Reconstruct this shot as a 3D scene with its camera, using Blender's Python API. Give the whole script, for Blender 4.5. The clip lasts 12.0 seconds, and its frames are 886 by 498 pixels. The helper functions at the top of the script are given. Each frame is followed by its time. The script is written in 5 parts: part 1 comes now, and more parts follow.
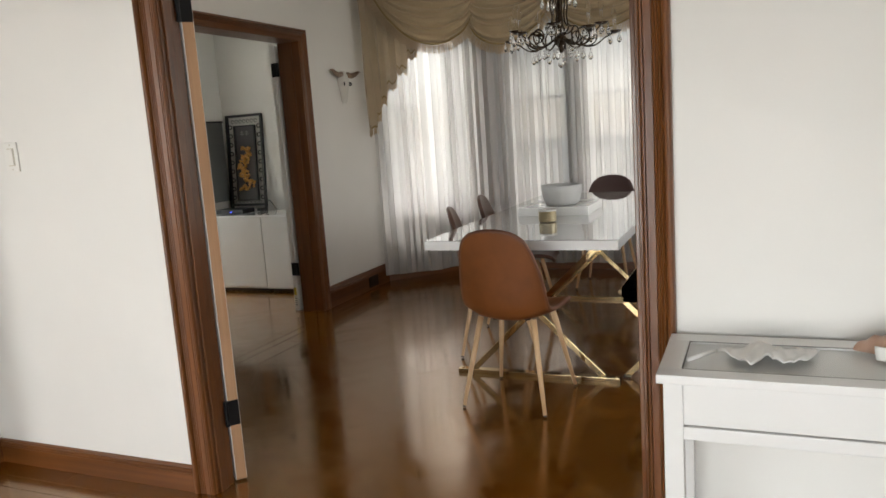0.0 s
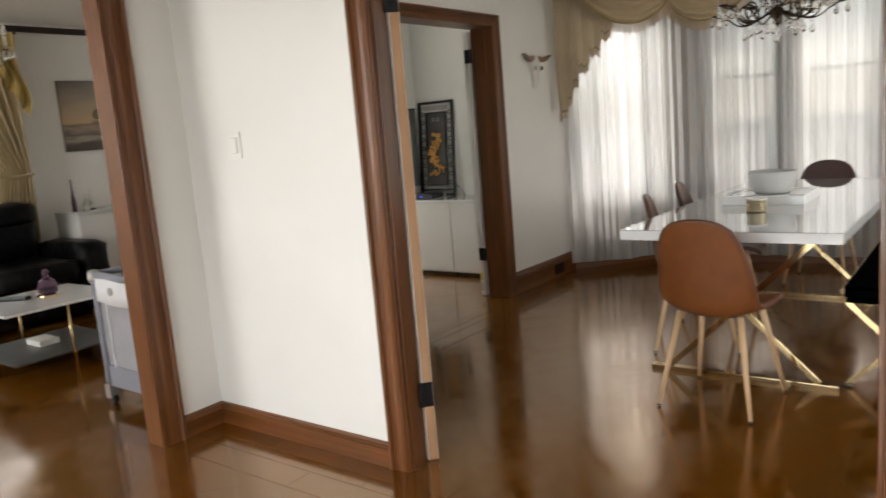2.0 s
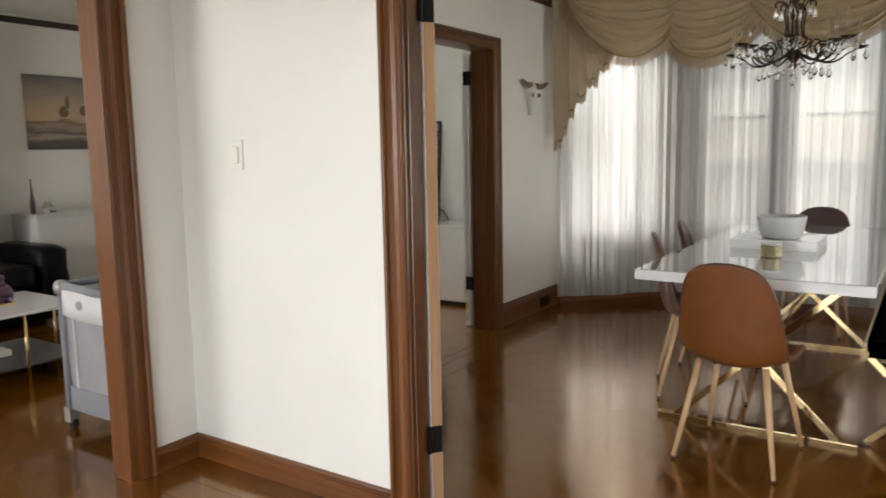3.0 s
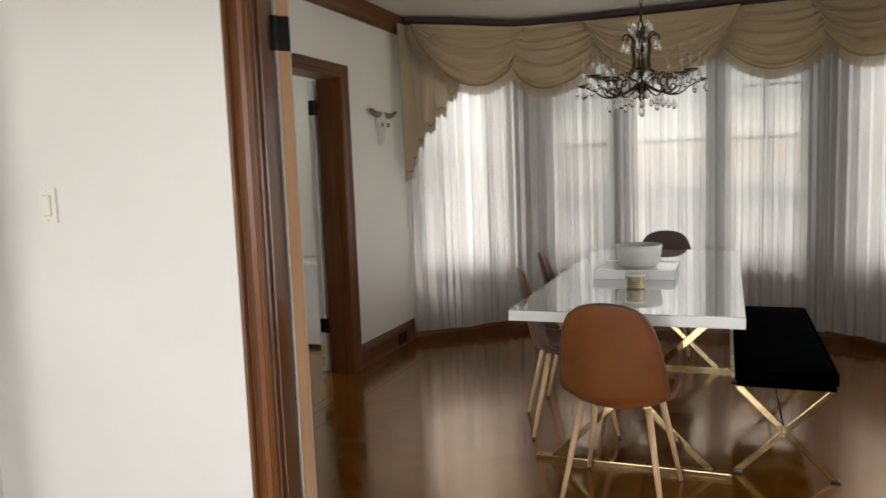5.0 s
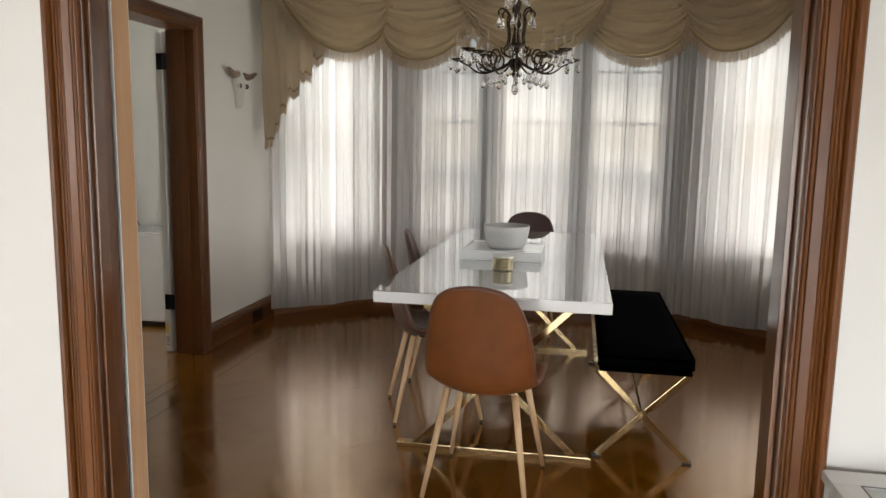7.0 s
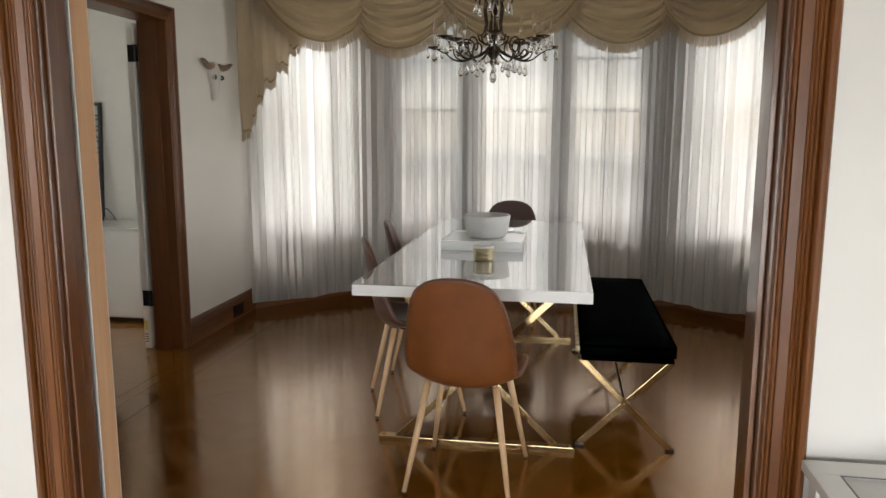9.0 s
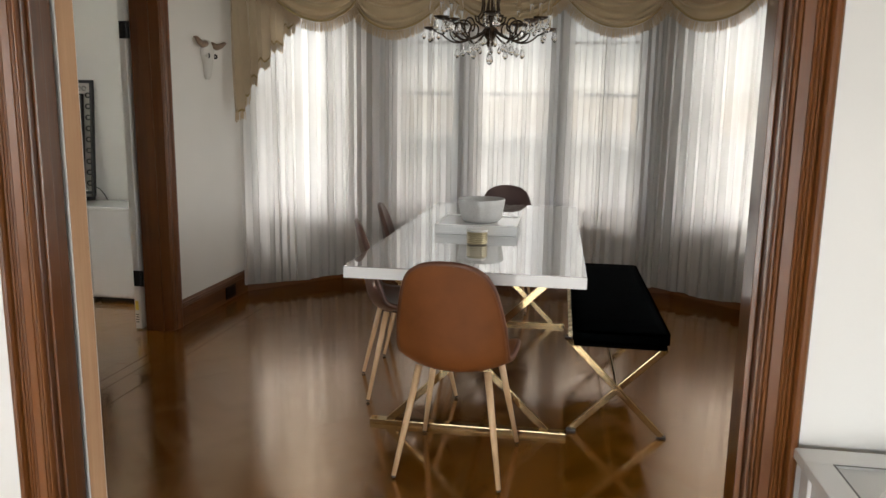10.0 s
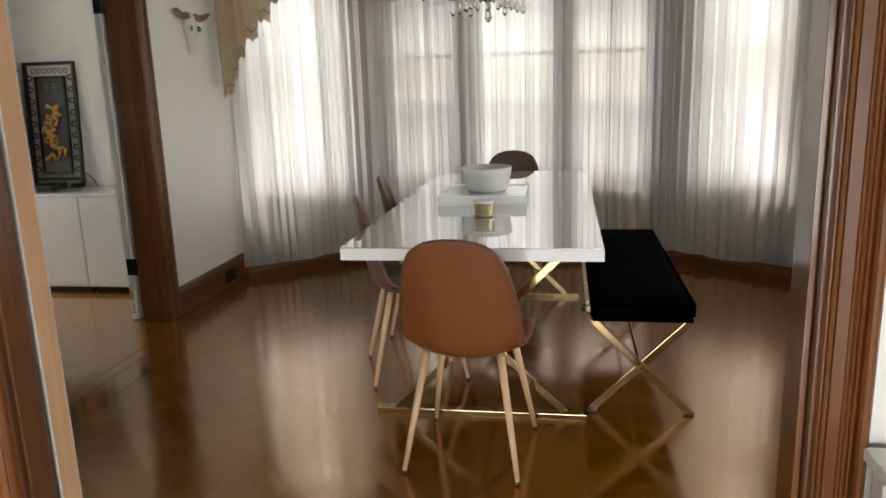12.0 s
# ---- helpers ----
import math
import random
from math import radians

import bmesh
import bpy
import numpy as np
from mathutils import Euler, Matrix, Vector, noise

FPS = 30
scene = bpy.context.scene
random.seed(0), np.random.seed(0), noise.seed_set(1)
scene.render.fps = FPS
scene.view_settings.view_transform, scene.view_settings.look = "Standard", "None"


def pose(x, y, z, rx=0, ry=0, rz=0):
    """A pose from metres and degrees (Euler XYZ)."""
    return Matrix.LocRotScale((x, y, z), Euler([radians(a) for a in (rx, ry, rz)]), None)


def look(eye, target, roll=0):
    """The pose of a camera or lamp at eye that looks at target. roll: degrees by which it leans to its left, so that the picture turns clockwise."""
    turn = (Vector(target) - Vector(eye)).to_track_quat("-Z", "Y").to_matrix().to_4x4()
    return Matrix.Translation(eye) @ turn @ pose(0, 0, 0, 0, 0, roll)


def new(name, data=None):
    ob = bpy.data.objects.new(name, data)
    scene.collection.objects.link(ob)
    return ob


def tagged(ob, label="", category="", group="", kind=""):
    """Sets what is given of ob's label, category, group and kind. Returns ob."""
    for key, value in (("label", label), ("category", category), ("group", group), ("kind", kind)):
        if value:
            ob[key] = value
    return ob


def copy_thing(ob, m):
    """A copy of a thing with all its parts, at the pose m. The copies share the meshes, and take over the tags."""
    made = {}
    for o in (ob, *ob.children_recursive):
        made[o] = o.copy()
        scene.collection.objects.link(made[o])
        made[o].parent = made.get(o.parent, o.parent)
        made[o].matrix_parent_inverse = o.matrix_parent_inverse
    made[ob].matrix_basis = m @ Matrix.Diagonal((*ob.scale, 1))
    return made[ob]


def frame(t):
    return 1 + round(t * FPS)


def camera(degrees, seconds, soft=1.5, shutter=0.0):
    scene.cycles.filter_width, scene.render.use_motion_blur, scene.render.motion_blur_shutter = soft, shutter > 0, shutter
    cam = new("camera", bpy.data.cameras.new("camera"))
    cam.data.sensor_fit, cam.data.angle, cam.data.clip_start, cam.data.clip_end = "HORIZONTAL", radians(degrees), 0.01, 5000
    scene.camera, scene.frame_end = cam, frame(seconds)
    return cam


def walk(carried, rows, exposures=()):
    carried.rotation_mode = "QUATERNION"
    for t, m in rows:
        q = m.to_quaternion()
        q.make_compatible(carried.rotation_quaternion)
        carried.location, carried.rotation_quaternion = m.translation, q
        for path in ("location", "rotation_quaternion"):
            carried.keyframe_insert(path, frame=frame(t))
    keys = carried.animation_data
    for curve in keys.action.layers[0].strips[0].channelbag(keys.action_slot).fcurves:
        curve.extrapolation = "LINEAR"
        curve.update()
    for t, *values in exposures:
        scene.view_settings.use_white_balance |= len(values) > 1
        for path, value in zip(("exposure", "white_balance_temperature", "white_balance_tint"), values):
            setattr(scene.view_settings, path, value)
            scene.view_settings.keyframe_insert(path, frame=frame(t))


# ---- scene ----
cam = camera(62.1, 12.0, soft=1.5, shutter=0.3)
PATH = [
    (0, (0.149, -0.038, 1.299), (-0.637, 1.774, 0.987), -4.0),
    (0.5, (0.141, -0.043, 1.304), (-0.646, 1.776, 1.038), -3.0),
    (1, (0.13, -0.038, 1.313), (-0.655, 1.782, 1.046), -2.4),
    (1.5, (0.114, -0.038, 1.314), (-0.817, 1.709, 1.031), -3.1),
    (2, (0.067, -0.023, 1.309), (-1.136, 1.543, 0.993), -4.8),
    (2.5, (-0.14, -0.003, 1.318), (-1.442, 1.484, 1.011), -3.4),
    (3, (-0.267, 0.025, 1.317), (-1.372, 1.671, 1.055), -1.1),
    (3.2, (-0.282, 0.031, 1.333), (-1.334, 1.712, 1.07), -0.5),
    (4.8, (-0.486, 0.171, 1.355), (-1.267, 1.998, 1.13), -0.1),
    (5, (-0.507, 0.231, 1.386), (-1.228, 2.084, 1.173), -2.2),
    (5.5, (-0.554, 0.287, 1.393), (-1.135, 2.182, 1.129), -5.5),
    (6, (-0.576, 0.352, 1.381), (-0.99, 2.286, 1.083), -2.9),
    (6.5, (-0.585, 0.412, 1.368), (-0.945, 2.36, 1.089), 0.9),
    (8.5, (-0.586, 0.438, 1.376), (-0.932, 2.383, 1.065), 0.7),
    (9, (-0.565, 0.466, 1.376), (-0.883, 2.416, 1.062), 0.1),
    (9.5, (-0.55, 0.476, 1.369), (-0.853, 2.424, 1.031), -0.2),
    (10, (-0.559, 0.499, 1.361), (-0.864, 2.444, 1.008), 0.9),
    (10.5, (-0.577, 0.512, 1.365), (-0.924, 2.448, 1.005), 1.1),
    (11, (-0.587, 0.512, 1.373), (-0.972, 2.441, 1.01), -0.7),
    (11.5, (-0.587, 0.565, 1.366), (-0.967, 2.489, 0.974), -1.5),
    (12, (-0.578, 0.728, 1.35), (-0.904, 2.652, 0.911), -1.9),
]
walk(cam, [(t, look(eye, target, roll)) for t, eye, target, roll in PATH],
     exposures=[(0.0, -0.07), (1.2, -0.06), (2.0, 0.14), (2.5, 0.16), (3.2, 0.12), (5.0, -0.02), (6.5, 0.05), (11.0, 0.08), (12.0, 0.2)])

# ---------------------------------------------------------------- world and light
world = bpy.data.worlds.new("sky")
scene.world = world
world.use_nodes = True
_wn = world.node_tree
_sky = _wn.nodes.new("ShaderNodeTexSky")
_sky.sky_type = "NISHITA"
_sky.sun_disc = False
_sky.sun_elevation = radians(38)
_sky.sun_rotation = radians(20)
_wn.links.new(_sky.outputs[0], _wn.nodes["Background"].inputs[0])
_wn.nodes["Background"].inputs[1].default_value = 0.15
# HALL, STUDY and EAST feed added unseen windows; LIVING a seen and an added one
BAY_SKY, HALL_ADDED, LIVING_SKY, STUDY_ADDED, EAST_ADDED = 1.04, 1.74, 5.2, 16.5, 2.2

sun_data = bpy.data.lights.new("sun", "SUN")
sun_data.energy, sun_data.angle, sun_data.color = 3.5, radians(12), (1.0, 0.96, 0.9)
sun = new("sun", sun_data)
sun.matrix_world = look((0, 12, 10), (0, 6, 0))


def sky_lamp(name, place, target, w, h, radiance, color=(1.0, 0.985, 0.96), spread=180):
    """The sky's light in a window's opening, seen or added."""
    d = bpy.data.lights.new(name, "AREA")
    d.shape, d.size, d.size_y = "RECTANGLE", w, h
    d.spread = radians(spread)
    d.energy, d.color = radiance * math.pi * w * h, color
    ob = new(name, d)
    ob.matrix_world = look(place, target)
    return ob


# ---------------------------------------------------------------- materials
def material(name, color, rough=0.5, metal=0.0, **more):
    m = bpy.data.materials.new(name)
    m.use_nodes = True
    b = m.node_tree.nodes["Principled BSDF"]
    b.inputs["Base Color"].default_value = (*color, 1)
    b.inputs["Roughness"].default_value = rough
    b.inputs["Metallic"].default_value = metal
    for k, v in more.items():
        b.inputs[k.replace("_", " ")].default_value = v
    return m


def nodes(m):
    return m.node_tree.nodes, m.node_tree.links, m.node_tree.nodes["Principled BSDF"]


def coords(m, scale=(1, 1, 1), kind="Object"):
    n, l, b = nodes(m)
    tc, mp = n.new("ShaderNodeTexCoord"), n.new("ShaderNodeMapping")
    mp.inputs["Scale"].default_value = scale
    l.new(tc.outputs[kind], mp.inputs["Vector"])
    return mp.outputs[0]


def noise_tex(m, vec, scale, detail=4, rough=0.55, distort=0.0):
    n, l, b = nodes(m)
    t = n.new("ShaderNodeTexNoise")
    t.inputs["Scale"].default_value, t.inputs["Detail"].default_value = scale, detail
    t.inputs["Roughness"].default_value, t.inputs["Distortion"].default_value = rough, distort
    l.new(vec, t.inputs["Vector"])
    return t.outputs[0]


def ramp(m, fac, stops):
    n, l, b = nodes(m)
    r = n.new("ShaderNodeValToRGB")
    e = r.color_ramp.elements
    while len(e) < len(stops):
        e.new(0.5)
    for k, (p, c) in enumerate(stops):
        e[k].position, e[k].color = p, (*c, 1)
    l.new(fac, r.inputs[0])
    return r.outputs[0]


def mixed(m, fac, a, b_, mode="MIX"):
    n, l, b = nodes(m)
    x = n.new("ShaderNodeMix")
    x.data_type, x.blend_type = "RGBA", mode
    for s, v in ((x.inputs[0], fac), (x.inputs[6], a), (x.inputs[7], b_)):
        if isinstance(v, (int, float)):
            s.default_value = v
        elif isinstance(v, tuple):
            s.default_value = (*v, 1)
        else:
            l.new(v, s)
    return x.outputs[2]


def span(m, fac, lo, hi):
    n, l, b = nodes(m)
    r = n.new("ShaderNodeMapRange")
    r.inputs[3].default_value, r.inputs[4].default_value = lo, hi
    l.new(fac, r.inputs[0])
    return r.outputs[0]


def bump(m, height, strength, distance=0.002):
    n, l, b = nodes(m)
    u = n.new("ShaderNodeBump")
    u.inputs["Strength"].default_value, u.inputs["Distance"].default_value = strength, distance
    l.new(height, u.inputs["Height"])
    l.new(u.outputs[0], b.inputs["Normal"])


def painted(name, color, rough=0.55, relief=0.15):
    """Rolled wall paint: faint blotches and an orange-peel relief."""
    m = material(name, color, rough)
    n, l, b = nodes(m)
    v = coords(m)
    big, fine = noise_tex(m, v, 1.3, 3), noise_tex(m, v, 160, 2)
    dark = tuple(c * 0.94 for c in color)
    l.new(ramp(m, big, [(0.3, dark), (0.7, color)]), b.inputs["Base Color"])
    l.new(span(m, noise_tex(m, v, 6, 4), rough - 0.06, rough + 0.08), b.inputs["Roughness"])
    bump(m, fine, relief, 0.001)
    return m


def wooden(name, dark, light, grain=(28, 28, 1.6), rough=0.28, coat=0.3, per_piece=0.0):
    """Stained wood with grain along the long axis of its coordinates, under varnish."""
    m = material(name, light, rough, Coat_Weight=coat, Coat_Roughness=0.12)
    n, l, b = nodes(m)
    v = coords(m, grain)
    if per_piece:   # each piece is cut from another part of the wood
        shift, where = n.new("ShaderNodeVectorMath"), n.new("ShaderNodeObjectInfo")
        shift.operation = "MULTIPLY_ADD"
        l.new(where.outputs["Random"], shift.inputs[0])
        shift.inputs[1].default_value = (61.0, 37.0, 23.0)
        l.new(v, shift.inputs[2])
        v = shift.outputs[0]
    g = noise_tex(m, v, 1.0, 8, 0.62, 0.6)
    wide = noise_tex(m, coords(m), 2.2, 3)
    mid = tuple((p + q) / 2 for p, q in zip(dark, light))
    c = ramp(m, g, [(0.28, dark), (0.5, mid), (0.72, light)])
    c = mixed(m, 0.35, c, ramp(m, wide, [(0.3, dark), (0.75, light)]))
    if per_piece:
        info = n.new("ShaderNodeObjectInfo")
        geo = n.new("ShaderNodeNewGeometry")
        add = n.new("ShaderNodeMath")
        add.operation = "ADD"
        l.new(info.outputs["Random"], add.inputs[0])
        l.new(geo.outputs["Random Per Island"], add.inputs[1])
        frac = n.new("ShaderNodeMath")
        frac.operation = "FRACT"
        l.new(add.outputs[0], frac.inputs[0])
        c = mixed(m, 1.0, c, ramp(m, frac.outputs[0], [(0.0, (1 - per_piece,) * 3), (1.0, (1 + per_piece, 1 + per_piece, 1 + per_piece * 0.9))]), "MULTIPLY")
    l.new(c, b.inputs["Base Color"])
    l.new(span(m, noise_tex(m, coords(m), 9, 5), rough - 0.07, rough + 0.1), b.inputs["Roughness"])
    bump(m, g, 0.12 if not per_piece else 0.05, 0.0012)
    return m


def cloth(name, color, rough=0.85, scale=900, translucent=0.0, sheen=0.2):
    m = material(name, color, rough, Sheen_Weight=sheen)
    n, l, b = nodes(m)
    v = coords(m)
    c = ramp(m, noise_tex(m, v, 5, 4), [(0.3, tuple(x * 0.86 for x in color)), (0.7, color)])
    l.new(c, b.inputs["Base Color"])
    bump(m, noise_tex(m, v, scale, 2), 0.25, 0.0008)
    if translucent:
        out = n["Material Output"]
        tr, mix = n.new("ShaderNodeBsdfTranslucent"), n.new("ShaderNodeMixShader")
        l.new(c, tr.inputs[0])
        mix.inputs[0].default_value = translucent
        l.new(b.outputs[0], mix.inputs[1])
        l.new(tr.outputs[0], mix.inputs[2])
        l.new(mix.outputs[0], out.inputs[0])
    return m


WALL = painted("wall_paint", (0.80, 0.782, 0.742))
CEIL = painted("ceiling_paint", (0.68, 0.65, 0.59), 0.8)
TRIM = wooden("mahogany_trim", (0.092, 0.0285, 0.0052), (0.195, 0.0670, 0.0145), (40, 40, 0.9), 0.36, 0.42)
TRIM.node_tree.nodes["Principled BSDF"].inputs["Specular IOR Level"].default_value = 0.3
TRIM.node_tree.nodes["Principled BSDF"].inputs["Coat Roughness"].default_value = 0.32
TRIM_Y = wooden("mahogany_trim_lengthwise", (0.062, 0.0175, 0.0030), (0.200, 0.067, 0.0135), (0.9, 0.9, 40), 0.36, 0.26)
TRIM_JAMB = wooden("polished_mahogany_jamb", (0.050, 0.0140, 0.0026), (0.165, 0.054, 0.0110), (40, 40, 0.9), 0.30, 1.0)
TRIM_JAMB.node_tree.nodes["Principled BSDF"].inputs["Coat Roughness"].default_value = 0.13
CROWN = wooden("dark_crown_wood", (0.012, 0.005, 0.004), (0.05, 0.02, 0.013), (1.2, 1.2, 50), 0.4, 0.1)
FLOOR = wooden("parquet_oak", (0.092, 0.0285, 0.0009), (0.180, 0.0640, 0.0027), (2.0, 20, 20), 0.17, 1.0, 0.15)
_n, _l, _b = nodes(FLOOR)
for _k, _x in (("Coat IOR", 1.5), ("Coat Weight", 0.65), ("IOR", 2.5), ("Specular IOR Level", 0.5), ("Specular Tint", (1.0, 0.62, 0.26, 1.0))):   # many coats of amber varnish
    _b.inputs[_k].default_value = _x
_g = _n.new("ShaderNodeNewGeometry")
_info, _sum, _frac = _n.new("ShaderNodeObjectInfo"), _n.new("ShaderNodeMath"), _n.new("ShaderNodeMath")
_frac.operation = "FRACT"
_l.new(_info.outputs["Random"], _sum.inputs[0])
_l.new(_g.outputs["Random Per Island"], _sum.inputs[1])
_l.new(_sum.outputs[0], _frac.inputs[0])
_wear = mixed(FLOOR, 0.28, noise_tex(FLOOR, _g.outputs["Position"], 6.5, 6, 0.7), _frac.outputs[0])   # scuffs, and the sheen of single blocks
_l.new(span(FLOOR, _wear, -0.02, 0.26), _b.inputs["Coat Roughness"])
_l.new(span(FLOOR, _wear, -0.02, 0.36), _b.inputs["Roughness"])
_swell = mixed(FLOOR, 0.35, noise_tex(FLOOR, _g.outputs["Position"], 2.6, 3), noise_tex(FLOOR, _g.outputs["Position"], 11.0, 3))
_u = _n.new("ShaderNodeBump")
_u.inputs["Strength"].default_value, _u.inputs["Distance"].default_value = 0.09, 0.006
_l.new(_swell, _u.inputs["Height"])
_l.new(_u.outputs[0], _b.inputs["Coat Normal"])
_l.new(_u.outputs[0], _b.inputs["Normal"])
SUBFLOOR = material("parquet_joint", (0.02, 0.008, 0.004), 0.6)
RAWWOOD = wooden("raw_pine_edge", (0.30, 0.155, 0.075), (0.46, 0.28, 0.155), (60, 60, 2), 0.6, 0.0)
DOORPAINT = painted("white_door_paint", (0.74, 0.73, 0.70), 0.4, 0.05)
BLACKIRON = material("black_iron", (0.012, 0.012, 0.013), 0.45, 0.6)
GOLD = material("polished_brass", (0.62, 0.49, 0.275), 0.12, 1.0)
_n, _l, _b = nodes(GOLD)
_l.new(span(GOLD, noise_tex(GOLD, coords(GOLD), 30, 4), 0.06, 0.18), _b.inputs["Roughness"])
LACQUER = material("white_lacquer", (0.80, 0.80, 0.79), 0.06, Coat_Weight=0.6, Coat_Roughness=0.03)
_n, _l, _b = nodes(LACQUER)
_l.new(span(LACQUER, noise_tex(LACQUER, coords(LACQUER), 7, 5), 0.04, 0.12), _b.inputs["Roughness"])
TABLEGLOSS = material("mirror_gloss_white", (0.66, 0.66, 0.65), 0.03, 0.62, IOR=2.0)
_n, _l, _b = nodes(TABLEGLOSS)
_l.new(span(TABLEGLOSS, noise_tex(TABLEGLOSS, coords(TABLEGLOSS), 7, 5), 0.01, 0.03), _b.inputs["Roughness"])
SATINWHITE = painted("satin_white_furniture", (0.80, 0.795, 0.775), 0.35, 0.04)
SATINTOP = painted("satin_white_lacquer_top", (0.80, 0.795, 0.775), 0.35, 0.04)
for _k, _x in (("IOR", 1.75),):
    SATINTOP.node_tree.nodes["Principled BSDF"].inputs[_k].default_value = _x
ANTIQUE = material("dull_gilt_glass", (0.52, 0.45, 0.30), 0.28, 0.9)
STUD = material("pale_brass_stud", (0.85, 0.74, 0.52), 0.35, 0.2)
GREYWHITE = painted("grey_white_furniture", (0.66, 0.65, 0.63), 0.4, 0.04)
LEATHER = material("tan_leatherette", (0.30, 0.105, 0.04), 0.46, Specular_IOR_Level=0.38)
_n, _l, _b = nodes(LEATHER)
_v = coords(LEATHER)
_l.new(ramp(LEATHER, noise_tex(LEATHER, _v, 7, 5), [(0.3, (0.132, 0.041, 0.0095)), (0.72, (0.188, 0.061, 0.0145))]), _b.inputs["Base Color"])
bump(LEATHER, noise_tex(LEATHER, _v, 420, 3), 0.35, 0.0009)
DARKLEATHER = material("dark_brown_leatherette", (0.085, 0.046, 0.042), 0.5)
bump(DARKLEATHER, noise_tex(DARKLEATHER, coords(DARKLEATHER), 420, 3), 0.35, 0.0009)
BROWNLEATHER = material("brown_leatherette_seam", (0.12, 0.045, 0.022), 0.5)
# for the side chairs: their backlit shade is put into this darker colour
BACKLITLEATHER = material("backlit_leatherette", (0.095, 0.045, 0.030), 0.36)
bump(BACKLITLEATHER, noise_tex(BACKLITLEATHER, coords(BACKLITLEATHER), 420, 3), 0.3, 0.0009)
BEECH = wooden("pale_beech", (0.46, 0.28, 0.14), (0.66, 0.46, 0.27), (60, 60, 3), 0.42, 0.1)
VELVET = material("black_velvet", (0.006, 0.008, 0.009), 0.95, Specular_IOR_Level=0.01)
_n, _l, _b = nodes(VELVET)
_v = coords(VELVET)
_l.new(ramp(VELVET, noise_tex(VELVET, _v, 6, 4), [(0.35, (0.0005, 0.0006, 0.0007)), (0.75, (0.0012, 0.0020, 0.0022))]), _b.inputs["Base Color"])
bump(VELVET, noise_tex(VELVET, _v, 700, 2), 0.3, 0.001)
BLACKLEATHER = material("black_leather", (0.004, 0.004, 0.0045), 0.36, Specular_IOR_Level=0.13)
_v = coords(BLACKLEATHER)
bump(BLACKLEATHER, noise_tex(BLACKLEATHER, _v, 14, 6), 0.6, 0.02)
CERAMIC = material("speckled_white_ceramic", (0.6, 0.6, 0.59), 0.35)
_n, _l, _b = nodes(CERAMIC)
_v = coords(CERAMIC)
_l.new(ramp(CERAMIC, noise_tex(CERAMIC, _v, 220, 2), [(0.36, (0.40, 0.40, 0.395)), (0.52, (0.49, 0.49, 0.48))]), _b.inputs["Base Color"])
BRONZE = material("dark_bronze", (0.045, 0.030, 0.020), 0.38, 0.85)
_n, _l, _b = nodes(BRONZE)
_l.new(ramp(BRONZE, noise_tex(BRONZE, coords(BRONZE), 40, 4), [(0.35, (0.02, 0.014, 0.010)), (0.75, (0.10, 0.065, 0.04))]), _b.inputs["Base Color"])
CRYSTAL = material("crystal", (1, 1, 1), 0.02, Transmission_Weight=1.0, IOR=1.5)
GLASSPANE = material("window_glass", (1, 1, 1), 0.0, Transmission_Weight=1.0, IOR=1.02)
SMOKEGLASS = material("purple_smoked_glass", (0.16, 0.08, 0.13), 0.04, Transmission_Weight=0.85, IOR=1.45)
CLEARBULB = material("clear_bulb_glass", (1, 1, 1), 0.0, Transmission_Weight=1.0, IOR=1.06)
BULB = material("candle_bulb_glass", (0.95, 0.93, 0.88), 0.08, Transmission_Weight=0.85, IOR=1.3)
GASKET = material("grey_gasket", (0.13, 0.125, 0.11), 0.5)
IVORY = material("ivory_candle_sleeve", (0.62, 0.58, 0.48), 0.5)
BONE = painted("bleached_bone", (0.66, 0.64, 0.60), 0.6, 0.3)
CORAL = painted("white_coral", (0.84, 0.83, 0.80), 0.5, 0.2)
HORN = wooden("brown_horn", (0.10, 0.055, 0.03), (0.36, 0.25, 0.17), (20, 20, 20), 0.4, 0.1)
DARK = material("dark_plastic", (0.015, 0.015, 0.017), 0.4)
PALEPLASTIC = material("white_plastic", (0.78, 0.765, 0.72), 0.35)
VALANCE = cloth("beige_crepe", (0.50, 0.385, 0.235), 0.75, 700, 0.14, 0.25)
# same crepe for the cascade, its brighter light put into a paler colour
CASCADE = cloth("beige_crepe_lit", (0.56, 0.455, 0.315), 0.75, 700, 0.38, 0.25)
EDGING = cloth("tan_braid", (0.34, 0.245, 0.105), 0.85, 500, 0.1, 0.2)
FRINGE = cloth("beige_fringe", (0.60, 0.47, 0.315), 0.8, 500, 0.35, 0.2)
GOLDDRAPE = cloth("pale_gold_drape", (0.62, 0.51, 0.31), 0.6, 600, 0.5, 0.3)
GOLDSWAG = cloth("gold_swag", (0.42, 0.29, 0.07), 0.55, 500, 0.12, 0.3)
GREYMESH = cloth("grey_playard_fabric", (0.22, 0.225, 0.26), 0.85, 600, 0.0, 0.1)
LIGHTMESH = cloth("light_grey_mesh", (0.36, 0.36, 0.38), 0.8, 900, 0.2, 0.1)
WHITECLOTH = cloth("white_cotton", (0.74, 0.74, 0.75), 0.85, 600, 0.1, 0.1)
FOLIAGE = painted("garden_foliage", (0.10, 0.14, 0.06), 0.7)
PINK = material("pink_shell", (0.46, 0.29, 0.21), 0.45)
DISPLAYGLASS = material("display_glass", (0.85, 0.9, 0.88), 0.02, Alpha=0.10)
SMOKEBOARD = painted("smoked_grey_board", (0.10, 0.10, 0.097), 0.3, 0.03)


